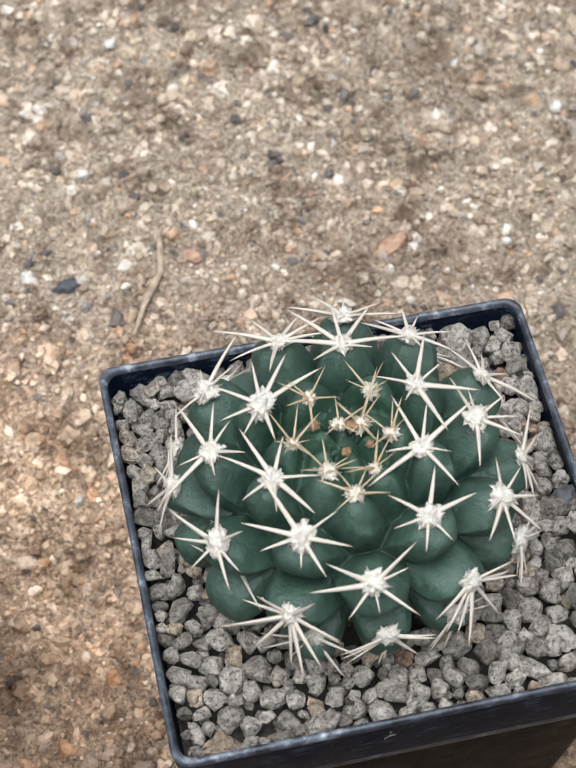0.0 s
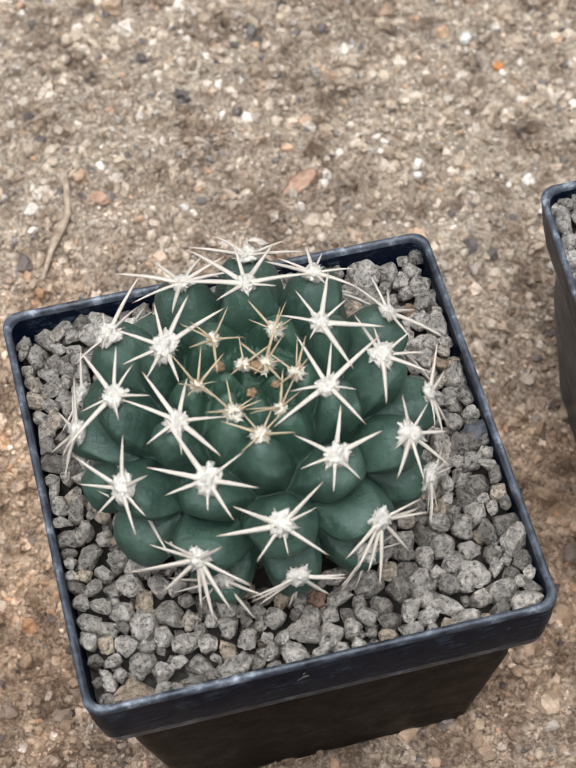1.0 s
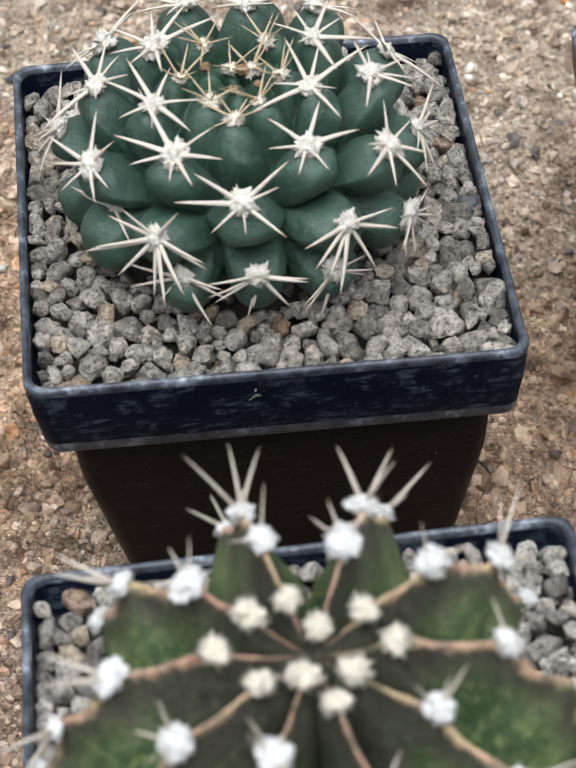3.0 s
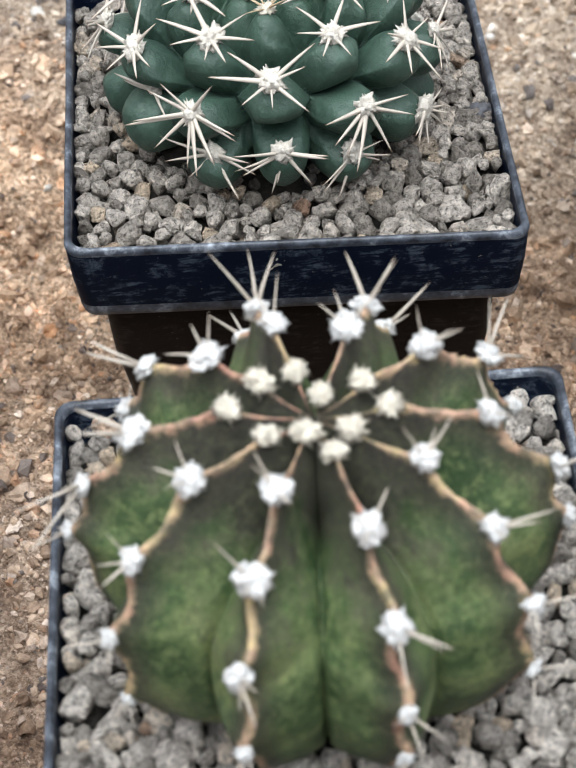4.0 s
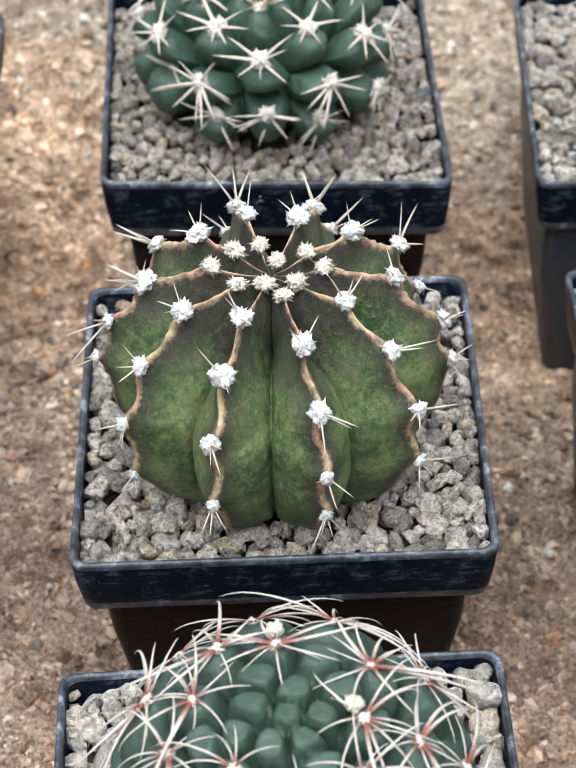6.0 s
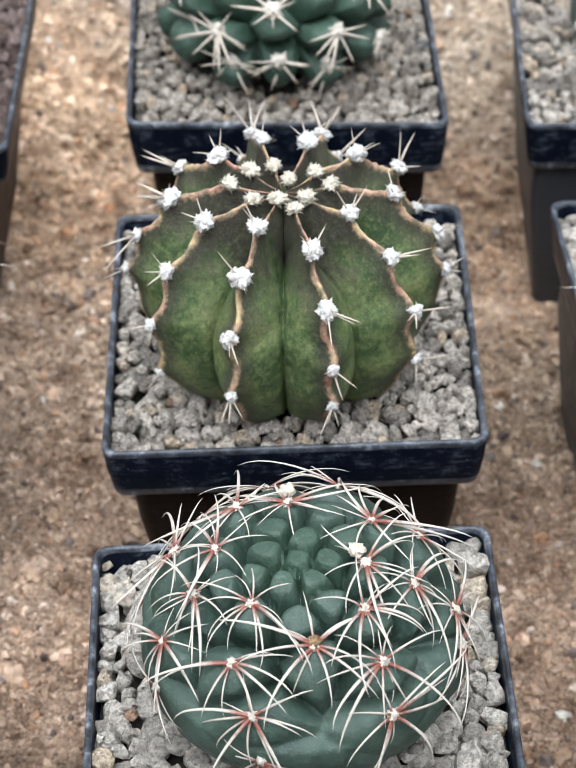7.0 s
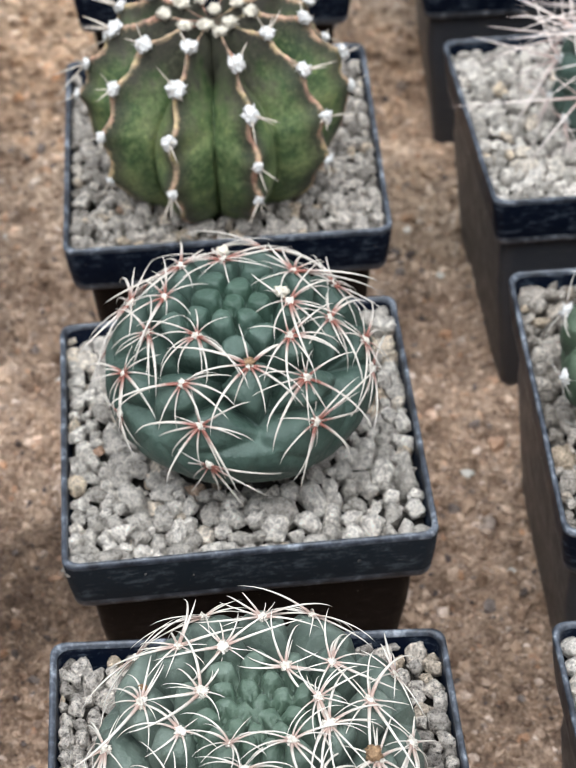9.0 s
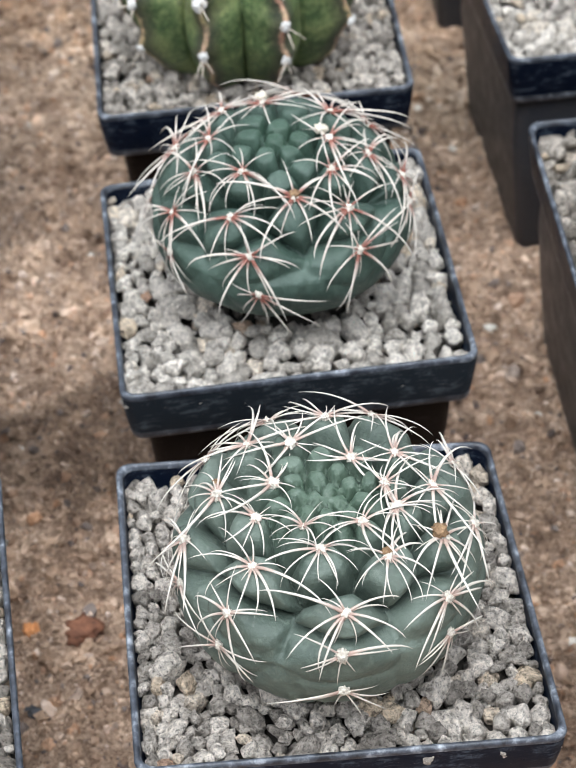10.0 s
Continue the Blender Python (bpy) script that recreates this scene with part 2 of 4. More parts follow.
RUST_LEAF = plain("rust_brown_dry_leaf", (0.09, 0.035, 0.02), (0.26, 0.11, 0.06), 500)
ORANGE = plain("orange_grain", (0.45, 0.16, 0.05), (0.58, 0.27, 0.11), 700)
SLATE = plain("dark_chip", (0.03, 0.032, 0.035), (0.1, 0.1, 0.11), 500)


# ---- building helpers ----
def mesh_of(name, verts, faces, material, smooth=True):
    me = bpy.data.meshes.new(name)
    me.from_pydata([tuple(v) for v in verts], [], [tuple(f) for f in faces])
    me.materials.append(material)
    if smooth:
        me.polygons.foreach_set("use_smooth", [True] * len(me.polygons))
    me.update()
    return me


def part_mesh(name, me, parent, label="", kind="", m=None):
    ob = new(name, me)
    ob.parent = parent
    if m is not None:
        ob.matrix_basis = m
    return tagged(ob, label, kind=kind)


def thing(name, at, label, category, group="", kind=""):
    ob = new(name)
    ob.empty_display_size = 0.01
    ob.location = at
    return tagged(ob, label, category, group, kind)


def slope(x, y):
    """The bed falls gently towards +x."""
    return -0.001 - 0.07 * (min(0.3, max(-0.3, x)) - 0.01)


def ground_height(x, y):
    """Raked sand: nearly level among the pots, a gentle bank behind the last one, small hollows."""
    bank = 0.017 - 0.004 * min(1.0, max(0.0, (x - 0.05) / 0.06))
    rise = bank * min(1.0, max(0.0, (y - 0.19) / 0.05))
    n = noise.noise(Vector((x * 28, y * 28, 0.3))) * 0.0022 + noise.noise(Vector((x * 95, y * 95, 1.7))) * 0.0019 + noise.noise(Vector((x * 240, y * 240, 4.1))) * 0.0021
    fade = 1.0 if abs(x) < 1 and abs(y) < 1 else 0.0
    return (rise + n) * fade + slope(x, y) - 0.0005


# ---- ground ----
def build_ground():
    fine = np.arange(-0.12, 0.2001, 0.0025)
    fine_y = np.arange(-0.3, 0.4201, 0.0025)
    far = np.array([0.02, 0.06, 0.15, 0.4, 1.0, 3.0, 10.0, 60.0])
    xs = np.concatenate([-0.12 - far[::-1], fine, 0.2 + far])
    ys = np.concatenate([-0.3 - far[::-1], fine_y, 0.42 + far])
    verts = [(x, y, ground_height(x, y)) for y in ys for x in xs]
    nx = len(xs)
    faces = [(j * nx + i, j * nx + i + 1, (j + 1) * nx + i + 1, (j + 1) * nx + i) for j in range(len(ys) - 1) for i in range(nx - 1)]
    g = new("ground", mesh_of("ground", verts, faces, SAND))
    tagged(g, "coarse beige sand bed with damp darker patches and painted shade", "sand", kind="structure")
    return g


def icosphere(level):
    if level == 0:                                             # eight-sided grain
        return (np.array([(1, 0, 0), (-1, 0, 0), (0, 1, 0), (0, -1, 0), (0, 0, 1), (0, 0, -1)], float),
                np.array([(0, 2, 4), (2, 1, 4), (1, 3, 4), (3, 0, 4), (2, 0, 5), (1, 2, 5), (3, 1, 5), (0, 3, 5)]))
    bm = bmesh.new()
    bmesh.ops.create_icosphere(bm, subdivisions=level, radius=1.0)
    v = np.array([p.co[:] for p in bm.verts])
    f = np.array([[p.index for p in fc.verts] for fc in bm.faces])
    bm.free()
    return v, f


def random_turns(rng, n):
    q = rng.normal(size=(n, 4))
    q /= np.linalg.norm(q, axis=1, keepdims=True)
    w, x, y, z = q.T
    return np.stack([1 - 2 * (y * y + z * z), 2 * (x * y - z * w), 2 * (x * z + y * w),
                     2 * (x * y + z * w), 1 - 2 * (x * x + z * z), 2 * (y * z - x * w),
                     2 * (x * z - y * w), 2 * (y * z + x * w), 1 - 2 * (x * x + y * y)], axis=1).reshape(n, 3, 3)


def scatter_mesh(name, rng, centres, radii, material, level=1, squash=(0.6, 1.15), rough=0.18, smooth=True):
    """Many small stones in one mesh."""
    v, f = icosphere(level)
    n, k = len(centres), len(v)
    s = rng.uniform(squash[0], squash[1], size=(n, 1, 3)) * radii[:, None, None]
    lump = 1 + rng.normal(0, rough, size=(n, k, 1))
    pts = (v[None] * lump * s) @ random_turns(rng, n) + centres[:, None, :]
    faces = (f[None] + (np.arange(n) * k)[:, None, None]).reshape(-1, 3)
    me = bpy.data.meshes.new(name)
    me.vertices.add(n * k)
    me.vertices.foreach_set("co", pts.reshape(-1).astype(np.float32))
    me.loops.add(len(faces) * 3)
    me.loops.foreach_set("vertex_index", faces.reshape(-1).astype(np.int32))
    me.polygons.add(len(faces))
    me.polygons.foreach_set("loop_start", (np.arange(len(faces)) * 3).astype(np.int32))
    me.polygons.foreach_set("use_smooth", np.full(len(faces), smooth))
    me.materials.append(material)
    me.update(calc_edges=True)
    me.validate()
    return me


# ---- pots ----
# plan of each pot's rim: back-left, back-right, front-right, front-left corner, (x, y, z)
POTS = {
    "A": ((0.000, 0.197, 0.067), (0.079, 0.195, 0.066), (0.081, 0.118, 0.062), (0.001, 0.117, 0.066)),
    "B": ((0.000, 0.081, 0.064), (0.0805, 0.081, 0.064), (0.080, 0.001, 0.064), (0.000, 0.001, 0.064)),
    "C": ((-0.001, -0.023, 0.060), (0.078, -0.0215, 0.061), (0.079, -0.1005, 0.064), (0.001, -0.105, 0.067)),
    "D": ((-0.001, -0.127, 0.068), (0.077, -0.125, 0.061), (0.078, -0.203, 0.063), (-0.001, -0.202, 0.066)),
    "R1": ((0.106, 0.205, 0.057), (0.187, 0.204, 0.056), (0.184, 0.122, 0.056), (0.103, 0.123, 0.057)),
    "R2": ((0.1055, 0.0915, 0.0555), (0.186, 0.093, 0.055), (0.189, 0.013, 0.060), (0.1085, 0.0125, 0.0605)),
    "R3": ((0.108, -0.016, 0.0605), (0.188, -0.015, 0.060), (0.188, -0.097, 0.057), (0.108, -0.0975, 0.0575)),
    "R4": ((0.1005, -0.125, 0.060), (0.181, -0.126, 0.060), (0.182, -0.206, 0.060), (0.1015, -0.205, 0.060)),
    "L1": ((-0.109, 0.190, 0.066), (-0.028, 0.189, 0.066), (-0.030, 0.108, 0.066), (-0.110, 0.110, 0.066)),
    "L2": ((-0.113, 0.088, 0.066), (-0.034, 0.088, 0.066), (-0.028, 0.009, 0.066), (-0.108, 0.009, 0.066)),
    "L3": ((-0.111, -0.028, 0.066), (-0.031, -0.028, 0.066), (-0.030, -0.106, 0.066), (-0.110, -0.106, 0.066)),
    "L4": ((-0.107, -0.123, 0.066), (-0.027, -0.123, 0.066), (-0.023, -0.202, 0.066), (-0.103, -0.202, 0.066)),
}


def widened(corners, k):
    mid = sum((Vector(c) for c in corners), Vector()) / 4
    return tuple(tuple(mid + (Vector(c) - mid) * k) for c in corners)


POTS = {key: widened(corners, 1.02) for key, corners in POTS.items()}   # from the round of the corners out to the square


def plan_point(corners, u, v):
    """u, v in -1..1 across the rim's quad, v towards the back."""
    bl, br, fr, fl = (Vector(c) for c in corners)
    a, b = (1 + u) / 2, (1 + v) / 2
    return fl * (1 - a) * (1 - b) + fr * a * (1 - b) + br * a * b + bl * (1 - a) * b


def rounded_square(scale, radius, seg=6):
    """Unit square outline with round corners, anticlockwise, and a few points along its sides."""
    out = []
    for k in range(4):
        cx, cy = ((1, 1), (-1, 1), (-1, -1), (1, -1))[k]
        for i in range(seg + 1):
            a = math.pi / 2 * (k + i / seg)
            out.append(((cx * (1 - radius) + radius * math.cos(a)) * scale, (cy * (1 - radius) + radius * math.sin(a)) * scale))
        nx, ny = ((-1, 1), (-1, -1), (1, -1), (1, 1))[k]
        ex, ey = out[-1]
        tx, ty = ((nx * (1 - radius), ny) if k in (0, 2) else (nx, ny * (1 - radius)))
        for j in range(1, 6):
            w = j / 6
            out.append((ex * (1 - w) + tx * scale * w, ey * (1 - w) + ty * scale * w))
    return out


def loft(name, rings, material, closed_ends=(False, False)):
    n = len(rings[0])
    verts = [p for r in rings for p in r]
    faces = [(i * n + j, i * n + (j + 1) % n, (i + 1) * n + (j + 1) % n, (i + 1) * n + j) for i in range(len(rings) - 1) for j in range(n)]
    if closed_ends[0]:
        faces.append(tuple(reversed(range(n))))
    if closed_ends[1]:
        faces.append(tuple((len(rings) - 1) * n + j for j in range(n)))
    me = mesh_of(name, verts, faces, material)
    bm = bmesh.new()
    bm.from_mesh(me)
    bmesh.ops.recalc_face_normals(bm, faces=bm.faces[:])
    bm.to_mesh(me)
    bm.free()
    return me


def build_pot(key, label):
    corners = POTS[key]
    centre = plan_point(corners, 0, 0)
    base = Vector((centre.x, centre.y, slope(centre.x, centre.y) - 0.001))
    rng = random.Random(key)
    phase = rng.uniform(0, 50)

    tall = {"A": 1.36, "B": 1.16, "C": 1.2, "R": 1.25}.get(key[0], 1.0)       # some rims are deeper than others

    def ring(scale, drop, radius=0.075, ground=0.0):
        """drop below the rim's top; ground pulls the ring towards the level base."""
        drop = drop * tall if drop > 0.005 else drop
        pts = []
        for u, v in rounded_square(1.0, radius):
            p = plan_point(corners, u * scale, v * scale)
            wob = 1 + 0.004 * noise.noise(Vector((u * 1.5, v * 1.5, phase)))
            x = (p.x - base.x) * wob
            y = (p.y - base.y) * wob
            z = (p.z - drop - base.z) * (1 - ground) + 0.0005 * ground
            pts.append((x, y, z))
        return pts

    pot = thing("plant_pot", base, label, "plant pot", "square plastic pots")
    wall = [ring(1.0, 0.0014), ring(0.99, 0.006), ring(0.972, 0.0108), ring(0.966, 0.0118), ring(0.95, 0.0122), ring(0.89, 0.0118)]
    part_mesh("rim", loft("rim", wall, RIM_GREY if key == "C" else RIM), pot, "glossy black rim with pale scuffs and dust")
    lip = [ring(1.0, 0.0016), ring(1.003, 0.0009), ring(0.999, 0.0002), ring(0.988, 0.0), ring(0.974, 0.0003), ring(0.969, 0.0012)]
    part_mesh("lip", loft("lip", lip, EDGE), pot, "worn bluish edge of the rim")
    # the light line along the rim's bottom is put into this band's colour
    foot = [ring(0.9735, 0.0104), ring(0.9705, 0.0114), ring(0.964, 0.0122), ring(0.951, 0.01245)]
    part_mesh("rim_edge", loft("rim_edge", foot, EDGE), pot, "lower edge of the rim, worn and painted with a pale highlight")
    inner = [ring(0.969, 0.0012), ring(0.957, 0.0105), ring(0.87, 0.0125), ring(0.84, 0.02)]
    part_mesh("inner_wall", loft("inner_wall", inner, RIM), pot)
    side = 0.5 if key[0] == "R" else 1.0                     # one column's pots are nearly upright
    body = [ring(1 - (1 - k) * (side if n > 0 else 0.5 + side / 2), d, r, g) for n, (k, d, r, g) in
            enumerate(((0.885, 0.0116, 0.09, 0), (0.86, 0.02, 0.09, 0.1), (0.80, 0.02, 0.1, 0.5), (0.735, 0.02, 0.11, 0.92), (0.722, 0.02, 0.11, 1.0)))]
    part_mesh("body", loft("body", body, POT if side == 1 else POT_UPRIGHT, (False, True)), pot, "tapered dark brown body of the pot" if side == 1 else "upright dark body of the pot")
    return pot


# ---- gravel ----
def pebble_meshes(material, tag, level):
    """Broken and half-rounded pumice: lumpy, with flat fractures and open pits."""
    out = []
    v, f = icosphere(level)
    for k in range(16):
        rng = np.random.default_rng(100 + k)
        lump = np.array([1 + 0.38 * noise.noise(Vector(p) * 1.2 + Vector((k * 7.1, 0, 0))) + 0.26 * noise.noise(Vector(p) * 3.0 + Vector((0, k * 3.3, 0))) + 0.08 * noise.noise(Vector(p) * 6.5 + Vector((0, 0, k))) for p in v])
        s = rng.uniform(0.72, 1.3, 3)
        pts = v * lump[:, None] * s
        for cut in range(12):                                   # broken facets
            d = rng.normal(size=3)
            d /= np.linalg.norm(d)
            over = np.maximum(0, pts @ d - rng.uniform(0.48, 0.85))
            pts = pts - over[:, None] * d * 0.97
        pit = np.array([noise.noise(Vector(p) * 4.5 + Vector((k, k * 2.3, 0))) for p in v])
        pts = pts * (1 - 0.22 * np.clip((pit - 0.18) / 0.3, 0, 1))[:, None]
        out.append(mesh_of("pebble", pts, f, material))
    return out


PEBBLES = {}


def joined(name, shapes, placed, material):
    """One mesh out of many placed copies of a few shapes."""
    verts, faces, base = [], [], 0
    for k, m in placed:
        me = shapes[k]
        co = np.empty(len(me.vertices) * 3)
        me.vertices.foreach_get("co", co)
        tri = np.empty(len(me.polygons) * 3, dtype=np.int32)
        me.polygons.foreach_get("vertices", tri)
        co = co.reshape(-1, 3) @ m[:3, :3].T + m[:3, 3]
        verts.append(co)
        faces.append(tri.reshape(-1, 3) + base)
        base += len(co)
    return mesh_of(name, np.concatenate(verts).tolist(), np.concatenate(faces).tolist(), material)


def build_gravel(key, material, tag, label, mean=0.0021, body=None, seed=1, limits=(-1, 1), big=0.0, heap=0.0012):
    """Loose pumice packed side by side over dark soil, kept inside the pot and off the plant's foot."""
    corners = POTS[key]
    rng = np.random.default_rng(seed)
    centre = plan_point(corners, 0, 0)
    area = 0.076 * 0.076 * (limits[1] - limits[0]) / 2
    radii = []
    hole = math.pi * body[2] ** 2 if body else 0
    while sum(math.pi * r * r for r in radii) < (area - hole) * 1.28:
        r = mean * math.exp(rng.normal(0, 0.26))
        if big and rng.random() < 0.08:
            r *= big
        radii.append(min(max(r, mean * 0.5), mean * 2.1))
    radii = np.array(sorted(radii, reverse=True))
    n = len(radii)
    half = 0.0385
    lo, hi = limits[0] * half, limits[1] * half
    p = np.stack([rng.uniform(lo, hi, n), rng.uniform(-half, half, n)], axis=1)
    c = None
    if body:
        c = np.array([body[0] - centre.x, body[1] - centre.y])
    for it in range(90):
        d = p[:, None] - p[None]
        dist = np.linalg.norm(d, axis=2) + 1e-9
        gap = (radii[:, None] + radii[None]) * 0.93 - dist
        np.fill_diagonal(gap, 0)
        push = np.where(gap > 0, gap, 0)[:, :, None] * d / dist[:, :, None] * 0.42
        p = p + push.sum(axis=1)
        if c is not None:
            dd = p - c
            q = np.linalg.norm(dd, axis=1) + 1e-9
            need = np.maximum(0, body[2] + radii * 0.5 - q)
            p = p + dd / q[:, None] * need[:, None] * 0.8
        p[:, 0] = np.clip(p[:, 0], lo + radii * 0.75, hi - radii * 0.75)
        p[:, 1] = np.clip(p[:, 1], -half + radii * 0.75, half - radii * 0.75)
    level_of = 3 if key in "ABCD" else 2
    tag = (tag, level_of)
    if tag not in PEBBLES:
        PEBBLES[tag] = pebble_meshes(material, tag, level_of)
    g = thing("gravel", (centre.x, centre.y, 0.05), label, "gravel", "gravel top dressings")
    turns = random_turns(rng, n)

    def level(x, y):
        q = plan_point(corners, x / 0.04, y / 0.04)
        return q.z - 0.05, q.x - centre.x, q.y - centre.y

    spare = []
    order = np.argsort(p[:, 1])                                # the front of the pot first
    for rank, i in enumerate(order):
        z, x, y = level(*p[i])
        z += -0.0034 - radii[i] * 0.45 + rng.uniform(-0.0011, 0.0009)
        if c is not None:                                       # heaped a little round the plant
            z += heap * math.exp(-((np.linalg.norm(p[i] - c) - body[2]) / 0.008) ** 2)
        m = Matrix(turns[i].tolist()).to_4x4()
        flat = rng.uniform(0.8, 1.1)
        sc = Matrix.Diagonal((radii[i] * 1.22 * rng.uniform(0.9, 1.2), radii[i] * 1.2 * rng.uniform(0.78, 1.15), radii[i] * 1.1 * flat, 1))
        if rank >= 300:
            spare.append((i % 16, np.array(Matrix.Translation((x, y, z)) @ m @ sc)))
            continue
        part_mesh("pebble", PEBBLES[tag][i % 16], g, m=Matrix.Translation((x, y, z)) @ m @ sc)
    if spare:
        part_mesh("back_pebbles", joined("back_pebbles", PEBBLES[tag], spare, material), g, kind="stuff")
    k = 420
    q = np.stack([rng.uniform(lo, hi, k), rng.uniform(-half, half, k)], axis=1) * 0.98
    pts = []
    for a in q:
        z, x, y = level(*a)
        pts.append((x, y, z - 0.0066 + rng.uniform(-0.0006, 0.0008)))
    part_mesh("lower_grit", scatter_mesh("lower_grit", rng, np.array(pts), rng.uniform(0.0009, 0.002, k), material), g, kind="stuff")
    bed = []
    for u, v in ((-0.955, -0.955), (0.955, -0.955), (0.955, 0.955), (-0.955, 0.955)):
        s = plan_point(corners, u, v)
        bed.append((s.x - centre.x, s.y - centre.y, s.z - 0.05 - 0.0085))
    part_mesh("soil", mesh_of("soil", bed, [(0, 1, 2, 3)], SOIL, False), g, "dark potting soil under the gravel")
    return g


# ---- cactus parts ----
def spine_mesh(name, material, length, width, bend, hook=0.0, sides=6, steps=9, flat=0.75):
    """One tapered spine along +z that bends towards +x."""
    verts, uvs = [], []
    x = z = 0.0
    pts = []
    for i in range(steps + 1):
        t = i / steps
        a = bend * t + hook * max(0, t - 0.75) * 4
        if i:
            x += math.sin(a) * length / steps
            z += math.cos(a) * length / steps
        r = width / 2 * (1.0 - 0.45 * t) * (1 - t ** 3) ** 0.6 + width * 0.025
        if t < 0.12:
            r *= 1.1
        pts.append((x, z, r, a, t))
    for x, z, r, a, t in pts:
        for k in range(sides):
            b = 2 * math.pi * k / sides
            dx, dy = math.cos(b) * r * flat, math.sin(b) * r
            verts.append((x + dx * math.cos(a), dy, z - dx * math.sin(a)))
            uvs.append((k / sides, t))
    faces = [(i * sides + k, i * sides + (k + 1) % sides, (i + 1) * sides + (k + 1) % sides, (i + 1) * sides + k) for i in range(steps) for k in range(sides)]
    faces.append(tuple(steps * sides + k for k in range(sides)))
    me = mesh_of(name, verts, faces, material)
    uv = me.uv_layers.new(name="along")
    for lp in me.loops:
        uv.data[lp.index].uv = uvs[lp.vertex_index]
    return me


def wool_mesh(name, material, seed, spikes=0.16, long=1.0):
    """A tuft of felt, one unit across: a lumpy pad whose surface is drawn out into many short wisps."""
    rng = random.Random(seed)
    v, f = icosphere(4)
    verts = []
    for p in v:
        q = Vector(p)
        k = 1 + 0.42 * noise.noise(q * 1.4 + Vector((seed * 3.7, 0, 0))) + 0.14 * noise.noise(q * 3.6 + Vector((0, seed * 2.1, 0)))
        k += 0.1 * noise.noise(q * 9.0 + Vector((0, 0, seed * 1.3)))
        if rng.random() < spikes:
            k += rng.uniform(0.05, 0.3) * long
            if rng.random() < 0.22:                            # a longer loose hair
                k += rng.uniform(0.3, 0.8) * long
            q = q + Vector((rng.uniform(-1, 1), rng.uniform(-1, 1), rng.uniform(-1, 1))) * 0.12
        verts.append((q.x * 0.5 * k, q.y * 0.5 * k, q.z * 0.42 * k + 0.12))
    return mesh_of(name, verts, [tuple(x) for x in f], material)


class Form:
    """A squat cactus body: an ellipsoid, squarer in profile where square is under 1, whose skin is pushed in between its tubercles."""

    def __init__(self, centre, radius, height, dip, dip_width, square=1.0, low=None, low_square=1.0):
        self.c, self.r, self.h = Vector(centre), radius, height
        self.dip, self.dip_width, self.square = dip, dip_width, square
        self.low_square = low_square
        self.low = low or height                               # height of the lower half
        self.sites = None
        self.amp = self.width = self.sharp = self.fade = 0.0

    def shell(self, az, po):
        """Smooth envelope at azimuth az and polar angle po, relative to the centre."""
        k = self.square if po < math.pi / 2 else self.low_square
        c = math.cos(po)
        s = self.r * max(0.0, math.sin(po)) ** k
        z = math.copysign(abs(c) ** k, c) * (self.h if c > 0 else self.low) - self.dip * math.exp(-(po / self.dip_width) ** 2)
        return Vector((s * math.cos(az), s * math.sin(az), z))

    def set_sites(self, places, shift, amp, width, sharp, fade):
        self.sites = np.array([self.shell(a, p + shift * math.sin(p))[:] for a, p in places])
        self.amp, self.width, self.sharp, self.fade = amp, width, sharp, fade

    def grid(self, nu, nv, last):
        pts = np.array([self.shell(2 * math.pi * i / nu, last * (0.004 + 0.996 * j / nv))[:] for j in range(nv + 1) for i in range(nu)])
        return pts

    def push(self, pts, normals):
        d = np.linalg.norm(pts[:, None] - self.sites[None], axis=2)
        o = np.sort(d, axis=1)
        span = np.clip(o[:, 0] + o[:, 1], 0.003, 0.014)
        t = np.clip((o[:, 1] - o[:, 0]) / (self.width * span / 0.012), 0, 1)
        body = np.sin(t * math.pi / 2) ** 0.85 if not self.sharp else 1 - (1 - t) ** 2.4
        size = np.clip(span / 0.011, 0.6, 1.15)
        low = np.clip((0.68 - pts[:, 2] / self.h) / 0.55, 0, 1)      # smoother towards the foot
        size = size * (1 - self.fade * low)
        dome = np.clip((o[:, 0] / 0.0085) ** 2, 0, 1.3) * 0.22
        return pts - normals * ((1 - body) * self.amp + dome * self.amp)[:, None] * size[:, None]


def grid_faces(nu, nv):
    return [(j * nu + i, (j + 1) * nu + i, (j + 1) * nu + (i + 1) % nu, j * nu + (i + 1) % nu) for j in range(nv) for i in range(nu)]


def grid_normals(pts, nu, nv):
    g = pts.reshape(nv + 1, nu, 3)
    du = np.roll(g, -1, axis=1) - np.roll(g, 1, axis=1)
    dv = np.gradient(g, axis=0)
    n = np.cross(dv, du)
    n /= np.linalg.norm(n, axis=2, keepdims=True) + 1e-12
    return n.reshape(-1, 3)


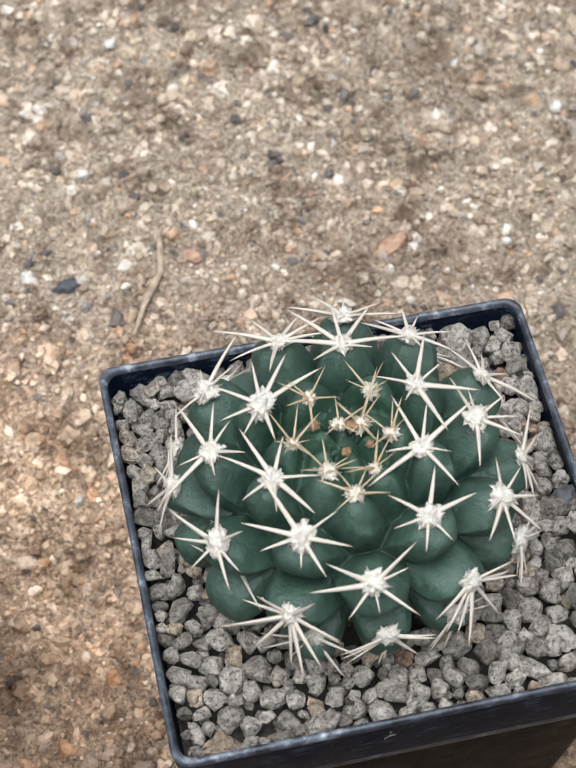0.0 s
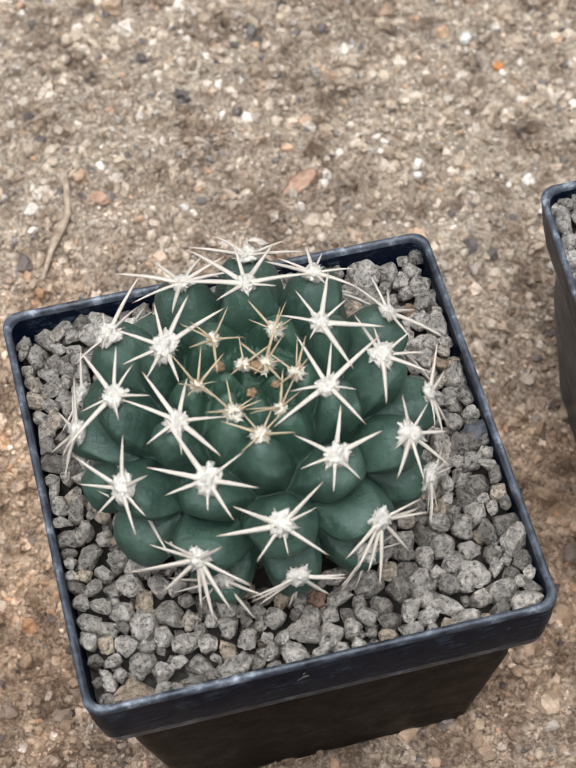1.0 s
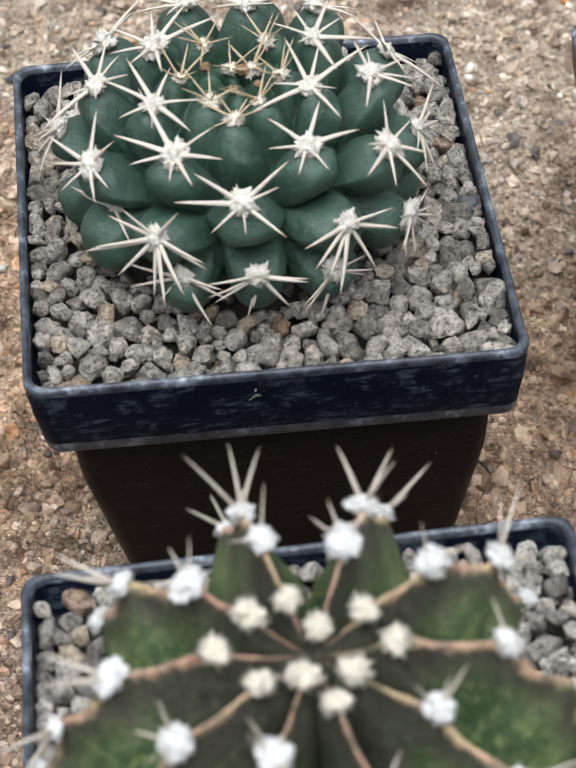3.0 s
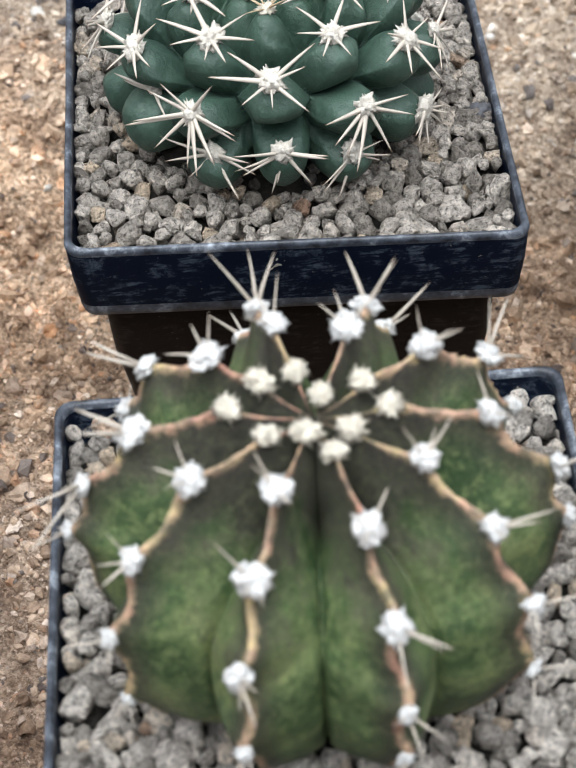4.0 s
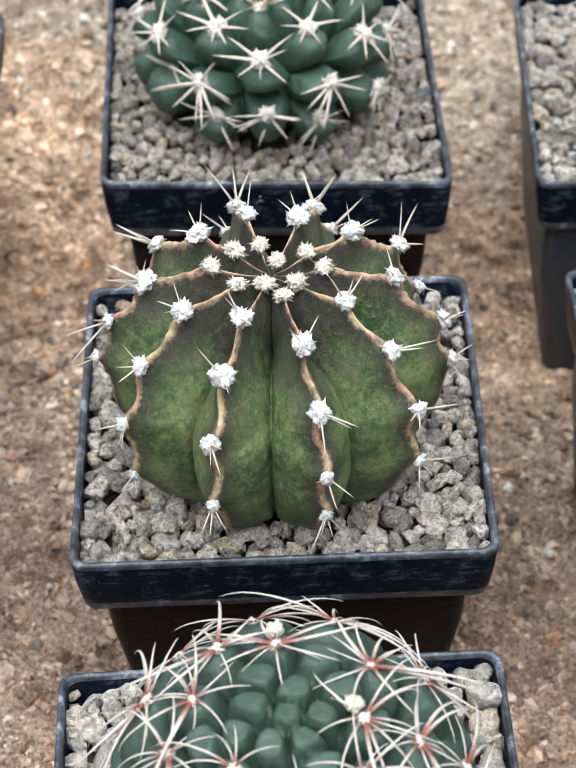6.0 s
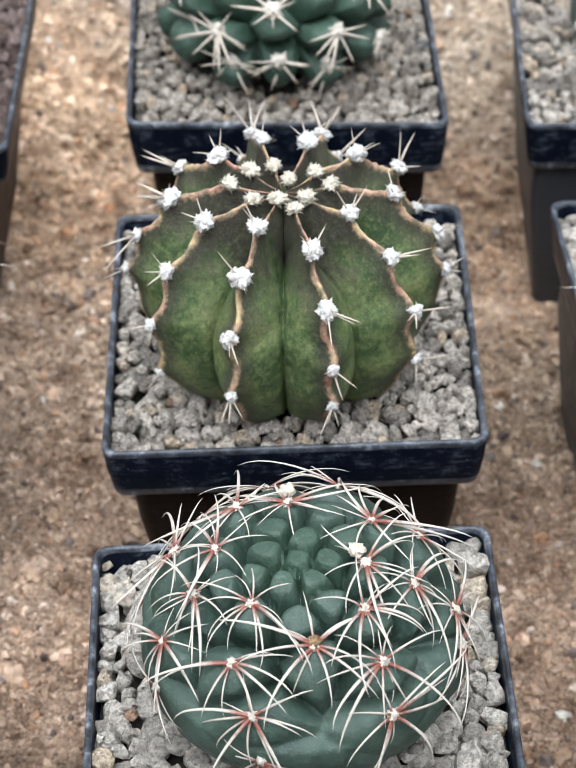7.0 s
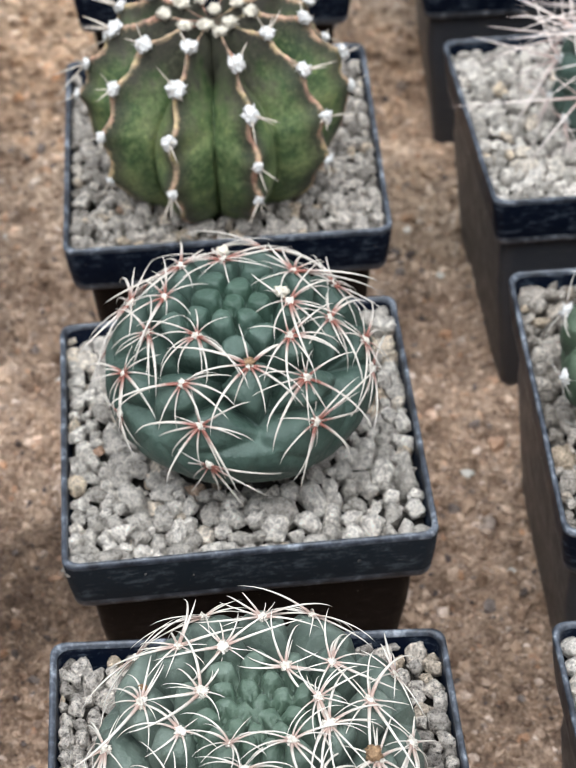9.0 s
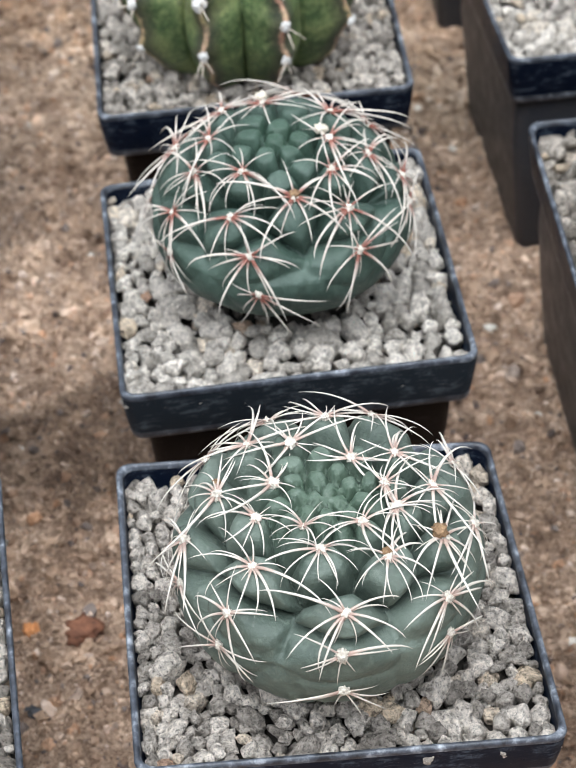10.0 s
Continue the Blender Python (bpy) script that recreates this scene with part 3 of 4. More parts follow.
def fill_sites(places, form, seed, first=0.0026, last=0.0105, top=0.12, low=1.9, crown=9.0):
    """Adds sites where the given ones leave room: small and dense at the crown, wide at the waist."""
    rng = random.Random(seed)
    places = list(places)
    pos = [form.shell(a, p) for a, p in places]
    extra = []
    for k in range(9000):
        po = top + (low - top) * rng.random() ** (0.8 if k % 2 else 2.0)
        az = rng.uniform(-math.pi, math.pi)
        if crown < po < 1.5 and (po < 0.9 or not 0.3 < az < 2.8):    # the given sites hold the front and the shoulders
            continue
        want = first + (last - first) * min(1.0, po / 1.0) ** 1.5
        q = form.shell(az, po)
        if all((q - w).length > want for w in pos):
            pos.append(q)
            extra.append((az, po))
    return extra


def areole_frame(form, az, po):
    """Outward normal, up (towards the crown) and side at a place of the body."""
    e = 0.01
    n = form.shell(az, po + e) - form.shell(az, po - e)
    side = Vector((-math.sin(az), math.cos(az), 0))
    normal = side.cross(n).normalized()
    if normal.dot(Vector((math.cos(az) * math.sin(po), math.sin(az) * math.sin(po), math.cos(po)))) < 0:
        normal = -normal
    up = -(n.normalized())
    return normal, up, up.cross(normal).normalized()


def place_spine(me, parent, at, normal, up, side, angle, lift, scale, roll=0.0, droop=0.0):
    """angle: clockwise from up round the normal; lift: above the skin. The spine bends back to the skin."""
    out = up * math.cos(angle) + side * math.sin(angle)
    z = (out * math.cos(lift) + normal * math.sin(lift)).normalized()
    x = (out * math.sin(lift) - normal * math.cos(lift)).normalized()
    if droop:                                                  # tips hang down over the skin
        x = x - up * droop
        x = (x - z * x.dot(z)).normalized()
    if roll:
        turn = Matrix.Rotation(roll, 3, z)
        x = turn @ x
    y = z.cross(x)
    m = Matrix((x, y, z)).transposed().to_4x4()
    return part_mesh("spine", me, parent, m=Matrix.Translation(at) @ m @ Matrix.Diagonal((scale, scale, scale, 1)))


def tubercle_cactus(name, label, form, areoles, more, skin_material, spec, seed):
    """spec: spines per areole, angles, lifts, meshes, wool meshes, sizes."""
    rng = random.Random(seed)
    base = Vector((form.c.x, form.c.y, 0.05))
    cactus = thing(name, base, label, "cactus", "potted cacti")
    places = list(areoles) + list(more)
    form.set_sites(places, spec["shift"], spec["amp"], spec["width"], spec["sharp"], spec["fade"])
    nu, nv = 260, 150
    pts = form.grid(nu, nv, spec["last"])
    nor = grid_normals(pts, nu, nv)
    if np.dot(nor[nu * 40], pts[nu * 40]) < 0:
        nor = -nor
    pts = form.push(pts, nor)
    lump = np.array([noise.noise(Vector(p) * 260) * 0.00025 + noise.noise(Vector(p) * 90) * 0.0006 for p in pts])
    pts = pts + nor * lump[:, None]
    off = np.array((form.c - base)[:])
    me = mesh_of("cactus_body", pts + off, grid_faces(nu, nv) + [tuple(range(nu))], skin_material)
    young = [math.exp(-((spec["last"] * j / nv) / 0.3) ** 2) for j in range(nv + 1) for i in range(nu)]
    me.attributes.new("young", "FLOAT", "POINT").data.foreach_set("value", young)
    part_mesh("body", me, cactus, spec["body_label"])
    flat = pts.reshape(nv + 1, nu, 3)
    for k, (az, po) in enumerate(places):
        if (k >= len(areoles) and (po < spec["bare"] or not 0.2 < az < 2.9)) or po > 2.0:
            continue
        j = min(nv, max(0, round((po / spec["last"] - 0.004) / 0.996 * nv)))
        i = round(az / (2 * math.pi) * nu) % nu
        at = Vector(flat[j, i]) + form.c - base
        normal, up, side = areole_frame(form, az, po)
        young = po < spec["young"]
        m = Matrix((side, up, normal)).transposed().to_4x4()
        size = spec["wool_size"] * rng.uniform(0.8, 1.15) * (0.6 if young else 1.0)
        wool = rng.choice(spec["young_wool"] if young else spec["wool"])
        areole = part_mesh("areole", wool, cactus, spec["areole_label"],
                           m=Matrix.Translation(at + normal * size * 0.05) @ m @ Matrix.Rotation(rng.uniform(0, 6.28), 4, "Z") @ Matrix.Diagonal((size, size * 1.15, size * 0.8, 1)))
        inv = areole.matrix_basis.inverted()
        low_fan = spec.get("fan", ()) if po > 1.25 else ()
        for a in (*spec["angles"], *low_fan):
            if rng.random() < (spec.get("young_missing", 0.4) if young else spec["missing"]) or (po > 1.3 and abs(a) < 60):
                continue
            me = rng.choice(spec["young_spines"] if young else spec["spines"])
            ang = math.radians(a + rng.gauss(0, spec["jitter"]))
            lift = math.radians(rng.gauss(spec["lift"], spec["lift_spread"])) + (0.5 if young else 0)
            sc = rng.uniform(0.68, 1.2) * (spec["young_scale"] if young else 1.0) * (0.8 if abs(a) > 165 else 1.0)
            if po > 1.45:
                sc *= 0.85
            if abs(a) < 60:
                sc *= spec["upper"]
            if spec.get("wide") and 60 <= abs(a) < 130:         # the side pairs are the longest
                sc *= spec["wide"]
            sp = place_spine(me, cactus, at + normal * size * 0.15, normal, up, side, ang, lift, sc, rng.uniform(-0.5, 0.5) * spec["roll"], spec.get("droop", 0.0))
            sp.parent = areole
            sp.matrix_basis = inv @ sp.matrix_basis
    return cactus


def deg(pairs):
    return [(math.radians(a), math.radians(p)) for a, p in pairs]


# ---- the place ----
build_ground()
POT_LABELS = {"A": "square black plastic pot with scuffed rim", "B": "square black plastic pot with white-worn rim edge",
              "C": "square dark grey plastic pot, slightly tilted", "D": "square black plastic pot full of pale gravel"}
for key in POTS:
    build_pot(key, POT_LABELS.get(key, "square black plastic pot standing on sand"))

FORM_A = Form((0.0387, 0.1569, 0.0754), 0.0314, 0.0195, 0.0030, 0.22, 0.77, None, 0.77)
FORM_B = Form((0.0394, 0.0315, 0.0850), 0.0335, 0.0295, 0.0070, 0.42, 1.0, None, 0.87)
FORM_C = Form((0.0403, -0.0650, 0.0812), 0.0298, 0.0226, 0.0012, 0.30, 0.98, 0.0185)
FORM_D = Form((0.0381, -0.1711, 0.0838), 0.0297, 0.0182, 0.0018, 0.25, 0.70, 0.0245)

# azimuth and polar angle of the areoles that crown and flank each plant
AREOLES_A = deg([(-89, 90), (-119, 73), (-148, 83), (-63, 98), (-30, 96), (-114, 93), (-91, 54), (-151, 56), (-60, 77), (176, 71), (-33, 59), (-10, 78),
                 (-121, 35), (-61, 37), (-92, 18), (175, 39), (-152, 21), (-4, 41), (19, 61), (-29, 20), (21, 22), (147, 21), (-175, 10), (142, 51), (107, 41),
                 (77, 27), (78, 55), (48, 43), (118, 10), (46, 11), (88, 2), (-20, 10), (-118, 10), (-67, 12), (-175, 86)])
AREOLES_C = deg([(-84, 38), (-130, 26), (-48, 31), (98, 25), (-123, 49), (-165, 41), (-158, 62), (-153, 84), (-109, 66), (-56, 51), (-12, 42), (-59, 73),
                 (167, 30), (162, 51), (129, 37), (33, 30), (-10, 64), (-12, 22), (-18, 76), (-105, 88), (70, 50), (25, 52)])
AREOLES_D = deg([(-99, 19), (-135, 36), (-89, 52), (-29, 44), (-59, 31), (109, 20), (-162, 19), (170, 34), (-175, 59), (-135, 66), (-139, 89), (-91, 77),
                 (-92, 98), (-47, 69), (-49, 90), (-23, 19), (1, 35), (31, 25), (54, 12), (83, 38), (62, 53), (108, 57), (130, 34), (140, 63),
                 (157, 12), (-122, 10), (-54, 12), (2, 14), (20, 60), (-12, 62), (-165, 80)])

SPINES_A = [spine_mesh("stout_spine", SPINE_A, ln, 0.00092, b) for ln, b in ((0.0088, 0.15), (0.0104, 0.25), (0.0078, 0.3), (0.0096, 0.05))]
SPINES_CROWN = [spine_mesh("crown_spine", SPINE_CROWN, ln, 0.00062, b) for ln, b in ((0.007, 0.2), (0.0085, 0.1), (0.0095, 0.15))]
SPINES_C = [spine_mesh("long_spine", SPINE_C, ln * 0.8, 0.0005, b, h) for ln, b, h in ((0.0145, 1.2, 0.1), (0.0130, 1.3, 0.0), (0.0160, 1.0, 0.3), (0.0118, 1.2, 0.0), (0.0150, 0.8, 0.5))]
SPINES_D = [spine_mesh("white_spine", SPINE_D, ln * 0.86, 0.00046, b, h) for ln, b, h in ((0.0118, 1.1, 0.0), (0.0105, 1.3, 0.2), (0.0128, 0.95, 0.3), (0.0092, 1.2, 0.0))]
SPINES_B = [spine_mesh("short_spine", SPINE_B, ln, 0.0005, b) for ln, b in ((0.0082, 0.1), (0.0066, -0.15), (0.0055, 0.2))]
WOOLS = [wool_mesh("felt", WOOL, k) for k in range(5)]
WOOLS_PALE = [wool_mesh("pale_felt", WOOL_PALE, 10 + k, 0.25, 0.5) for k in range(5)]
WOOLS_CREAM = [wool_mesh("cream_felt", WOOL_CREAM, 20 + k, 0.45, 0.85) for k in range(4)]
WOOLS_LONG = [wool_mesh("wool_tuft", WOOL, 40 + k, 0.3, 0.42) for k in range(6)]

tubercle_cactus("cactus", "dark green globular cactus with stout cream star spines", FORM_A, AREOLES_A,
                fill_sites(AREOLES_A, FORM_A, 3, 0.0030, 0.0130, 0.04, 1.9, 0.08), SKIN_A,
                dict(shift=0.16, sharp=1, fade=0.1, amp=0.0080, width=0.0098, last=2.6, body_label="dark green body of rounded tubercles", areole_label="", bare=0.0, young=0.34,
                     wool=WOOLS_PALE, young_wool=WOOLS_CREAM, wool_size=0.0037, spines=SPINES_A, young_spines=SPINES_CROWN, young_scale=0.82,
                     angles=(-40, 42, -82, 84, -128, 132, 176), jitter=9, lift=22, lift_spread=7, missing=0.03, young_missing=0.14, roll=0.3, upper=0.95, fan=(-150, 153, -105, 110)), 11)
tubercle_cactus("cactus", "grey-green globular cactus with long curved red-based spines", FORM_C, AREOLES_C,
                fill_sites(AREOLES_C, FORM_C, 5, 0.0040, 0.0125, 0.02, 1.9, 0.5), SKIN_C,
                dict(shift=0.10, sharp=1, fade=0.95, amp=0.0078, width=0.0052, last=2.7, body_label="grey-green body of flat tubercles", areole_label="", bare=0.9, young=0.3,
                     wool=WOOLS_PALE, young_wool=WOOLS_PALE, wool_size=0.0019, spines=SPINES_C, young_spines=SPINES_C, young_scale=0.75,
                     angles=(-15, 18, -42, 46, -74, 78, -92, 96, -118, 122, -150, 153, 180), jitter=12, lift=26, lift_spread=8, missing=0.08, young_missing=0.1, roll=0.9, upper=0.85, droop=0.85, wide=1.25), 12)
tubercle_cactus("cactus", "pale grey-green globular cactus covered in white curved spines", FORM_D, AREOLES_D,
                fill_sites(AREOLES_D, FORM_D, 7, 0.0026, 0.0125, 0.02, 1.9, 0.2), SKIN_D,
                dict(shift=0.12, sharp=1, fade=0.92, amp=0.0080, width=0.0054, last=2.6, body_label="pale grey-green body of round tubercles", areole_label="", bare=0.9, young=0.2,
                     wool=WOOLS_PALE, young_wool=WOOLS_PALE, wool_size=0.0020, spines=SPINES_D, young_spines=SPINES_D, young_scale=0.8,
                     angles=(-16, -40, 43, -66, 69, -88, 91, -112, 116, -148, 152, 180), jitter=10, lift=24, lift_spread=8, missing=0.08, young_missing=0.1, roll=0.8, upper=0.85, droop=0.85, wide=1.25), 13)


def ribbed_cactus(form, ribs, phase, seed):
    """Ten sharp ribs with wavy corky crests, a wool tuft and a few short spines on every hump."""
    rng = random.Random(seed)
    base = Vector((form.c.x, form.c.y, 0.05))
    cactus = thing("cactus", base, "ribbed green cactus with white wool tufts on its ribs", "cactus", "potted cacti")
    off = form.c - base
    nu, nv, last = 400, 150, 2.5
    levels = [(14, 38, 61, 86, 104), (10, 30, 53, 77, 99), (17, 42, 68, 87), (14, 33, 59, 85), (6, 26, 47, 75),
              (13, 29, 47, 75), (15, 31, 57, 80), (19, 45, 68, 86), (13, 35, 59, 84, 108), (6, 27, 49, 72, 98)]

    def surface(az, po):
        local = (az - phase) / (2 * math.pi) * ribs
        u = local - round(local)
        local += 0.035 * math.sin(po * 15 + round(local) * 2.1) * (1 - abs(u) * 2) ** 1.5 * min(1, po)
        f = abs(local - round(local)) * 2                      # 0 on the crest, 1 in the furrow
        k = int(round(local)) % ribs
        q = form.shell(az, po)
        depth = 0.0150 * (1 + 0.4 * math.exp(-((po - 0.55) / 0.35) ** 2)) * min(1.0, 0.1 + po / 0.55) * (1 - 0.36 * min(1.0, max(0.0, (po - 0.75) / 0.7)) - 0.12 * min(1.0, max(0.0, (po - 1.3) / 0.45)))
        wave = min(abs(po - math.radians(v)) for v in levels[k])
        hump = 0.0018 * (math.exp(-(wave / 0.11) ** 2) - 0.5) * (1 - f) ** 2 * min(1, po / 0.5)
        cut = depth * f ** 0.96 + 0.0026 * max(0.0, f - 0.93) / 0.07
        out = Vector((math.cos(az), math.sin(az), 0)) * math.sin(po) + Vector((0, 0, 1)) * max(0.0, math.cos(po)) * 0.85
        return q - out * cut + out * hump, 1 - f

    verts, crest, crown = [], [], []
    for j in range(nv + 1):
        po = last * (0.006 + 0.994 * j / nv)
        for i in range(nu):
            az = 2 * math.pi * i / nu
            p, c = surface(az, po)
            p = p + Vector((p.x, p.y, 0)).normalized() * (noise.noise(p * 120) * 0.0005)
            verts.append(p + off)
            crest.append(c)
            crown.append(max(0.0, 1 - po / 1.8))
    me = mesh_of("ribbed_body", verts, grid_faces(nu, nv) + [tuple(range(nu))], SKIN_B)
    for nm, vals in (("crest", crest), ("crown", crown)):
        me.attributes.new(nm, "FLOAT", "POINT").data.foreach_set("value", vals)
    part_mesh("body", me, cactus, "green ribbed body, purple-brown crown, tan rib edges")
    for k in range(ribs):
        az = phase + 2 * math.pi * k / ribs
        for n, v in enumerate(levels[k]):
            po = math.radians(v)
            q, _ = surface(az, po)
            at = q + off
            normal, up, side = areole_frame(form, az, po)
            size = (0.0031 if v < 22 else 0.0041 - 0.0019 * max(0.0, (v - 45) / 70)) * rng.uniform(0.88, 1.12)
            m = Matrix((side, up, normal)).transposed().to_4x4()
            wool = rng.choice(WOOLS_CREAM if v < 22 else WOOLS_LONG)
            areole = part_mesh("areole", wool, cactus, "cream wool tuft" if v < 22 else "white wool tuft",
                               m=Matrix.Translation(at + normal * 0.0002) @ m @ Matrix.Rotation(rng.uniform(0, 6.28), 4, "Z") @ Matrix.Diagonal((size * 0.85, size, size * 0.75, 1)))
            if v < 20:
                continue
            inv = areole.matrix_basis.inverted()
            angles = rng.sample([170, -110, 115, 60, -55, 140, -150], 3 if v < 100 else 4)
            for a in angles:
                sp = place_spine(rng.choice(SPINES_B), cactus, at + normal * size * 0.1, normal, up, side, math.radians(a + rng.gauss(0, 10)),
                                 math.radians(rng.uniform(30, 72)), rng.uniform(0.7, 1.25) * (1.25 if 40 < v < 80 and 3 <= k <= 7 else 0.85), rng.uniform(-1, 1))
                sp.parent = areole
                sp.matrix_basis = inv @ sp.matrix_basis
    return cactus


ribbed_cactus(FORM_B, 10, math.radians(-75), 21)

GRAVEL_A = "brown-grey pumice pebbles around the plant"
build_gravel("A", PUMICE_BROWN, "brown", GRAVEL_A, 0.00175, (0.0387, 0.1569, 0.0245), 31)
build_gravel("B", PUMICE_GREY, "grey", "mixed grey pumice pebbles around the plant", 0.00175, (0.0394, 0.0315, 0.0190), 32, big=1.3)
build_gravel("C", PUMICE_PALE, "pale", "pale grey pumice pebbles of mixed size", 0.00225, (0.0403, -0.0660, 0.0190), 33, big=1.7, heap=0.0025)
build_gravel("D", PUMICE_GREY, "grey", "grey pumice pebbles around the plant", 0.00180, (0.0381, -0.1725, 0.0195), 34, big=1.3, heap=0.0030)
for n, key in enumerate(("R1", "R2", "R3", "R4")):
    mat, tag = ((PUMICE_GREY, "grey"), (PUMICE_PALE, "pale"), (PUMICE_BROWN, "brown"), (PUMICE_PALE, "pale"))[n]
    build_gravel(key, mat, tag, "loose pumice pebbles filling the pot", 0.0020, None, 41 + n, (-1, 0.2), big=1.6)
for n, key in enumerate(("L1", "L2", "L3", "L4")):
    mat, tag = ((PUMICE_RED, "red"), (PUMICE_GREY, "grey"), (PUMICE_GREY, "grey"), (PUMICE_BROWN, "brown"))[n]
    build_gravel(key, mat, tag, "reddish lava grit filling the pot" if n == 0 else "loose pumice pebbles filling the pot", 0.0021, None, 51 + n, (0.2, 1), big=1.4)



# ---- plants in the neighbouring pots ----
SPINE_LONG = [spine_mesh("needle_spine", SPINE_A, ln, 0.0007, b) for ln, b in ((0.019, 0.15), (0.022, 0.3), (0.016, 0.1))]
SPINE_PINK = spine_material("pinkish_white_spine", (0.5, 0.36, 0.32), (0.72, 0.63, 0.58), (0.7, 0.58, 0.52))
SPINE_FINE = [spine_mesh("fine_spine", SPINE_PINK, ln, 0.0006, b) for ln, b in ((0.025, 0.25), (0.029, 0.35), (0.02, 0.15))]
SPINE_SHORT = [spine_mesh("short_curved_spine", SPINE_D, ln, 0.0005, b) for ln, b in ((0.009, 0.7), (0.0075, 0.9), (0.0105, 0.5))]


def side_plant(label, at, radius, height, skin_material, spines, angles, lift, seed, spacing=0.0125, wool=0.0026):
    form = Form(at, radius, height, 0.003, 0.3)
    sites = fill_sites([], form, seed, 0.005, spacing, 0.05, 1.85)
    tubercle_cactus("cactus", label, form, sites, [], skin_material,
                    dict(shift=0.1, sharp=0, fade=0.3, amp=0.0035, width=0.008, last=2.15, body_label="", areole_label="", bare=0.15, young=0.1, wool=WOOLS, young_wool=WOOLS,
                         wool_size=wool, spines=spines, young_spines=spines, young_scale=0.6, angles=angles, jitter=12, lift=lift, lift_spread=10, missing=0.08, roll=0.8, upper=0.9), seed)


side_plant("grey-green cactus with long straight cream spines", (0.1400, 0.163, 0.064), 0.022, 0.022, SKIN_D, SPINE_LONG, (-60, 62, -110, 115, 178), 18, 61)
side_plant("grey-green cactus bristling with pinkish needle spines", (0.1490, 0.052, 0.065), 0.0200, 0.024, SKIN_C, SPINE_FINE, (-30, 35, -70, 75, -110, 112, -150, 155), 38, 62, 0.0095)
side_plant("green cactus with short white curved spines", (0.1385, -0.055, 0.066), 0.0260, 0.024, SKIN_B2, SPINE_SHORT, (-60, 64, -100, 105, -140, 145, 180), 25, 63)
side_plant("cactus with thick cream spines reaching over the rim", (-0.062, 0.051, 0.074), 0.027, 0.024, SKIN_A, SPINE_LONG, (-50, 55, -95, 100, -145, 150, 180), 28, 64)
side_plant("cactus with thin cream spines low over the gravel", (-0.064, -0.161, 0.070), 0.023, 0.018, SKIN_D, SPINE_FINE, (-70, 74, -110, 115, 180), 15, 65)


# ---- remains of flowers, chips and litter ----
def crumple(name, material, size, seed, squash=0.7):
    v, f = icosphere(3)
    pts = []
    for p in v:
        q = Vector(p)
        k = 1 + 0.5 * noise.noise(q * 2.3 + Vector((seed, 0, 0))) + 0.35 * noise.noise(q * 5 + Vector((0, seed, 0)))
        pts.append((q.x * size * k, q.y * size * k, q.z * size * k * squash))
    return mesh_of(name, pts, [tuple(x) for x in f], material)


def on_cactus(n, form, az, po, size, seed, material=DRY):
    cactus = bpy.data.objects[n]
    q = form.shell(math.radians(az), math.radians(po)) + form.c
    normal, up, side = areole_frame(form, math.radians(az), math.radians(po))
    at = q + normal * size * 0.6 + up * size * 0.9
    part_mesh("flower_remnant", crumple("flower_remnant", material, size, seed), cactus, "dried tan flower remnant", m=Matrix.Translation(at - cactus.location))


for n, (az, po, size) in enumerate(((20, 3, 0.0011), (-90, 5, 0.0008), (150, 6, 0.0009), (-40, 7, 0.0007))):
    on_cactus("cactus", FORM_A, az, po, size, 31 + n)
on_cactus("cactus.001", FORM_C, -84, 38, 0.0011, 1)
on_cactus("cactus.002", FORM_D, -29, 44, 0.0014, 2)
on_cactus("cactus.002", FORM_D, -59, 31, 0.0009, 3)
on_cactus("cactus.002", FORM_D, 161, 37, 0.0007, 4)
on_cactus("cactus.001", FORM_C, -2, 21, 0.0015, 5, WOOL_CREAM)
on_cactus("cactus.001", FORM_C, 97, 36, 0.0014, 6, WOOL_CREAM)


def litter(name, label, category, material, x, y, size, seed, squash=0.6, stretch=(1, 1), turn=0.0, group="", z=None):
    ob = new(name, crumple(name, material, size, seed, squash))
    h = ground_height(x, y) if z is None else z
    ob.matrix_basis = Matrix.Translation((x, y, h + size * squash * 0.35)) @ Matrix.Rotation(turn, 4, "Z") @ Matrix.Diagonal((stretch[0], stretch[1], 1, 1))
    return tagged(ob, label, category, group)


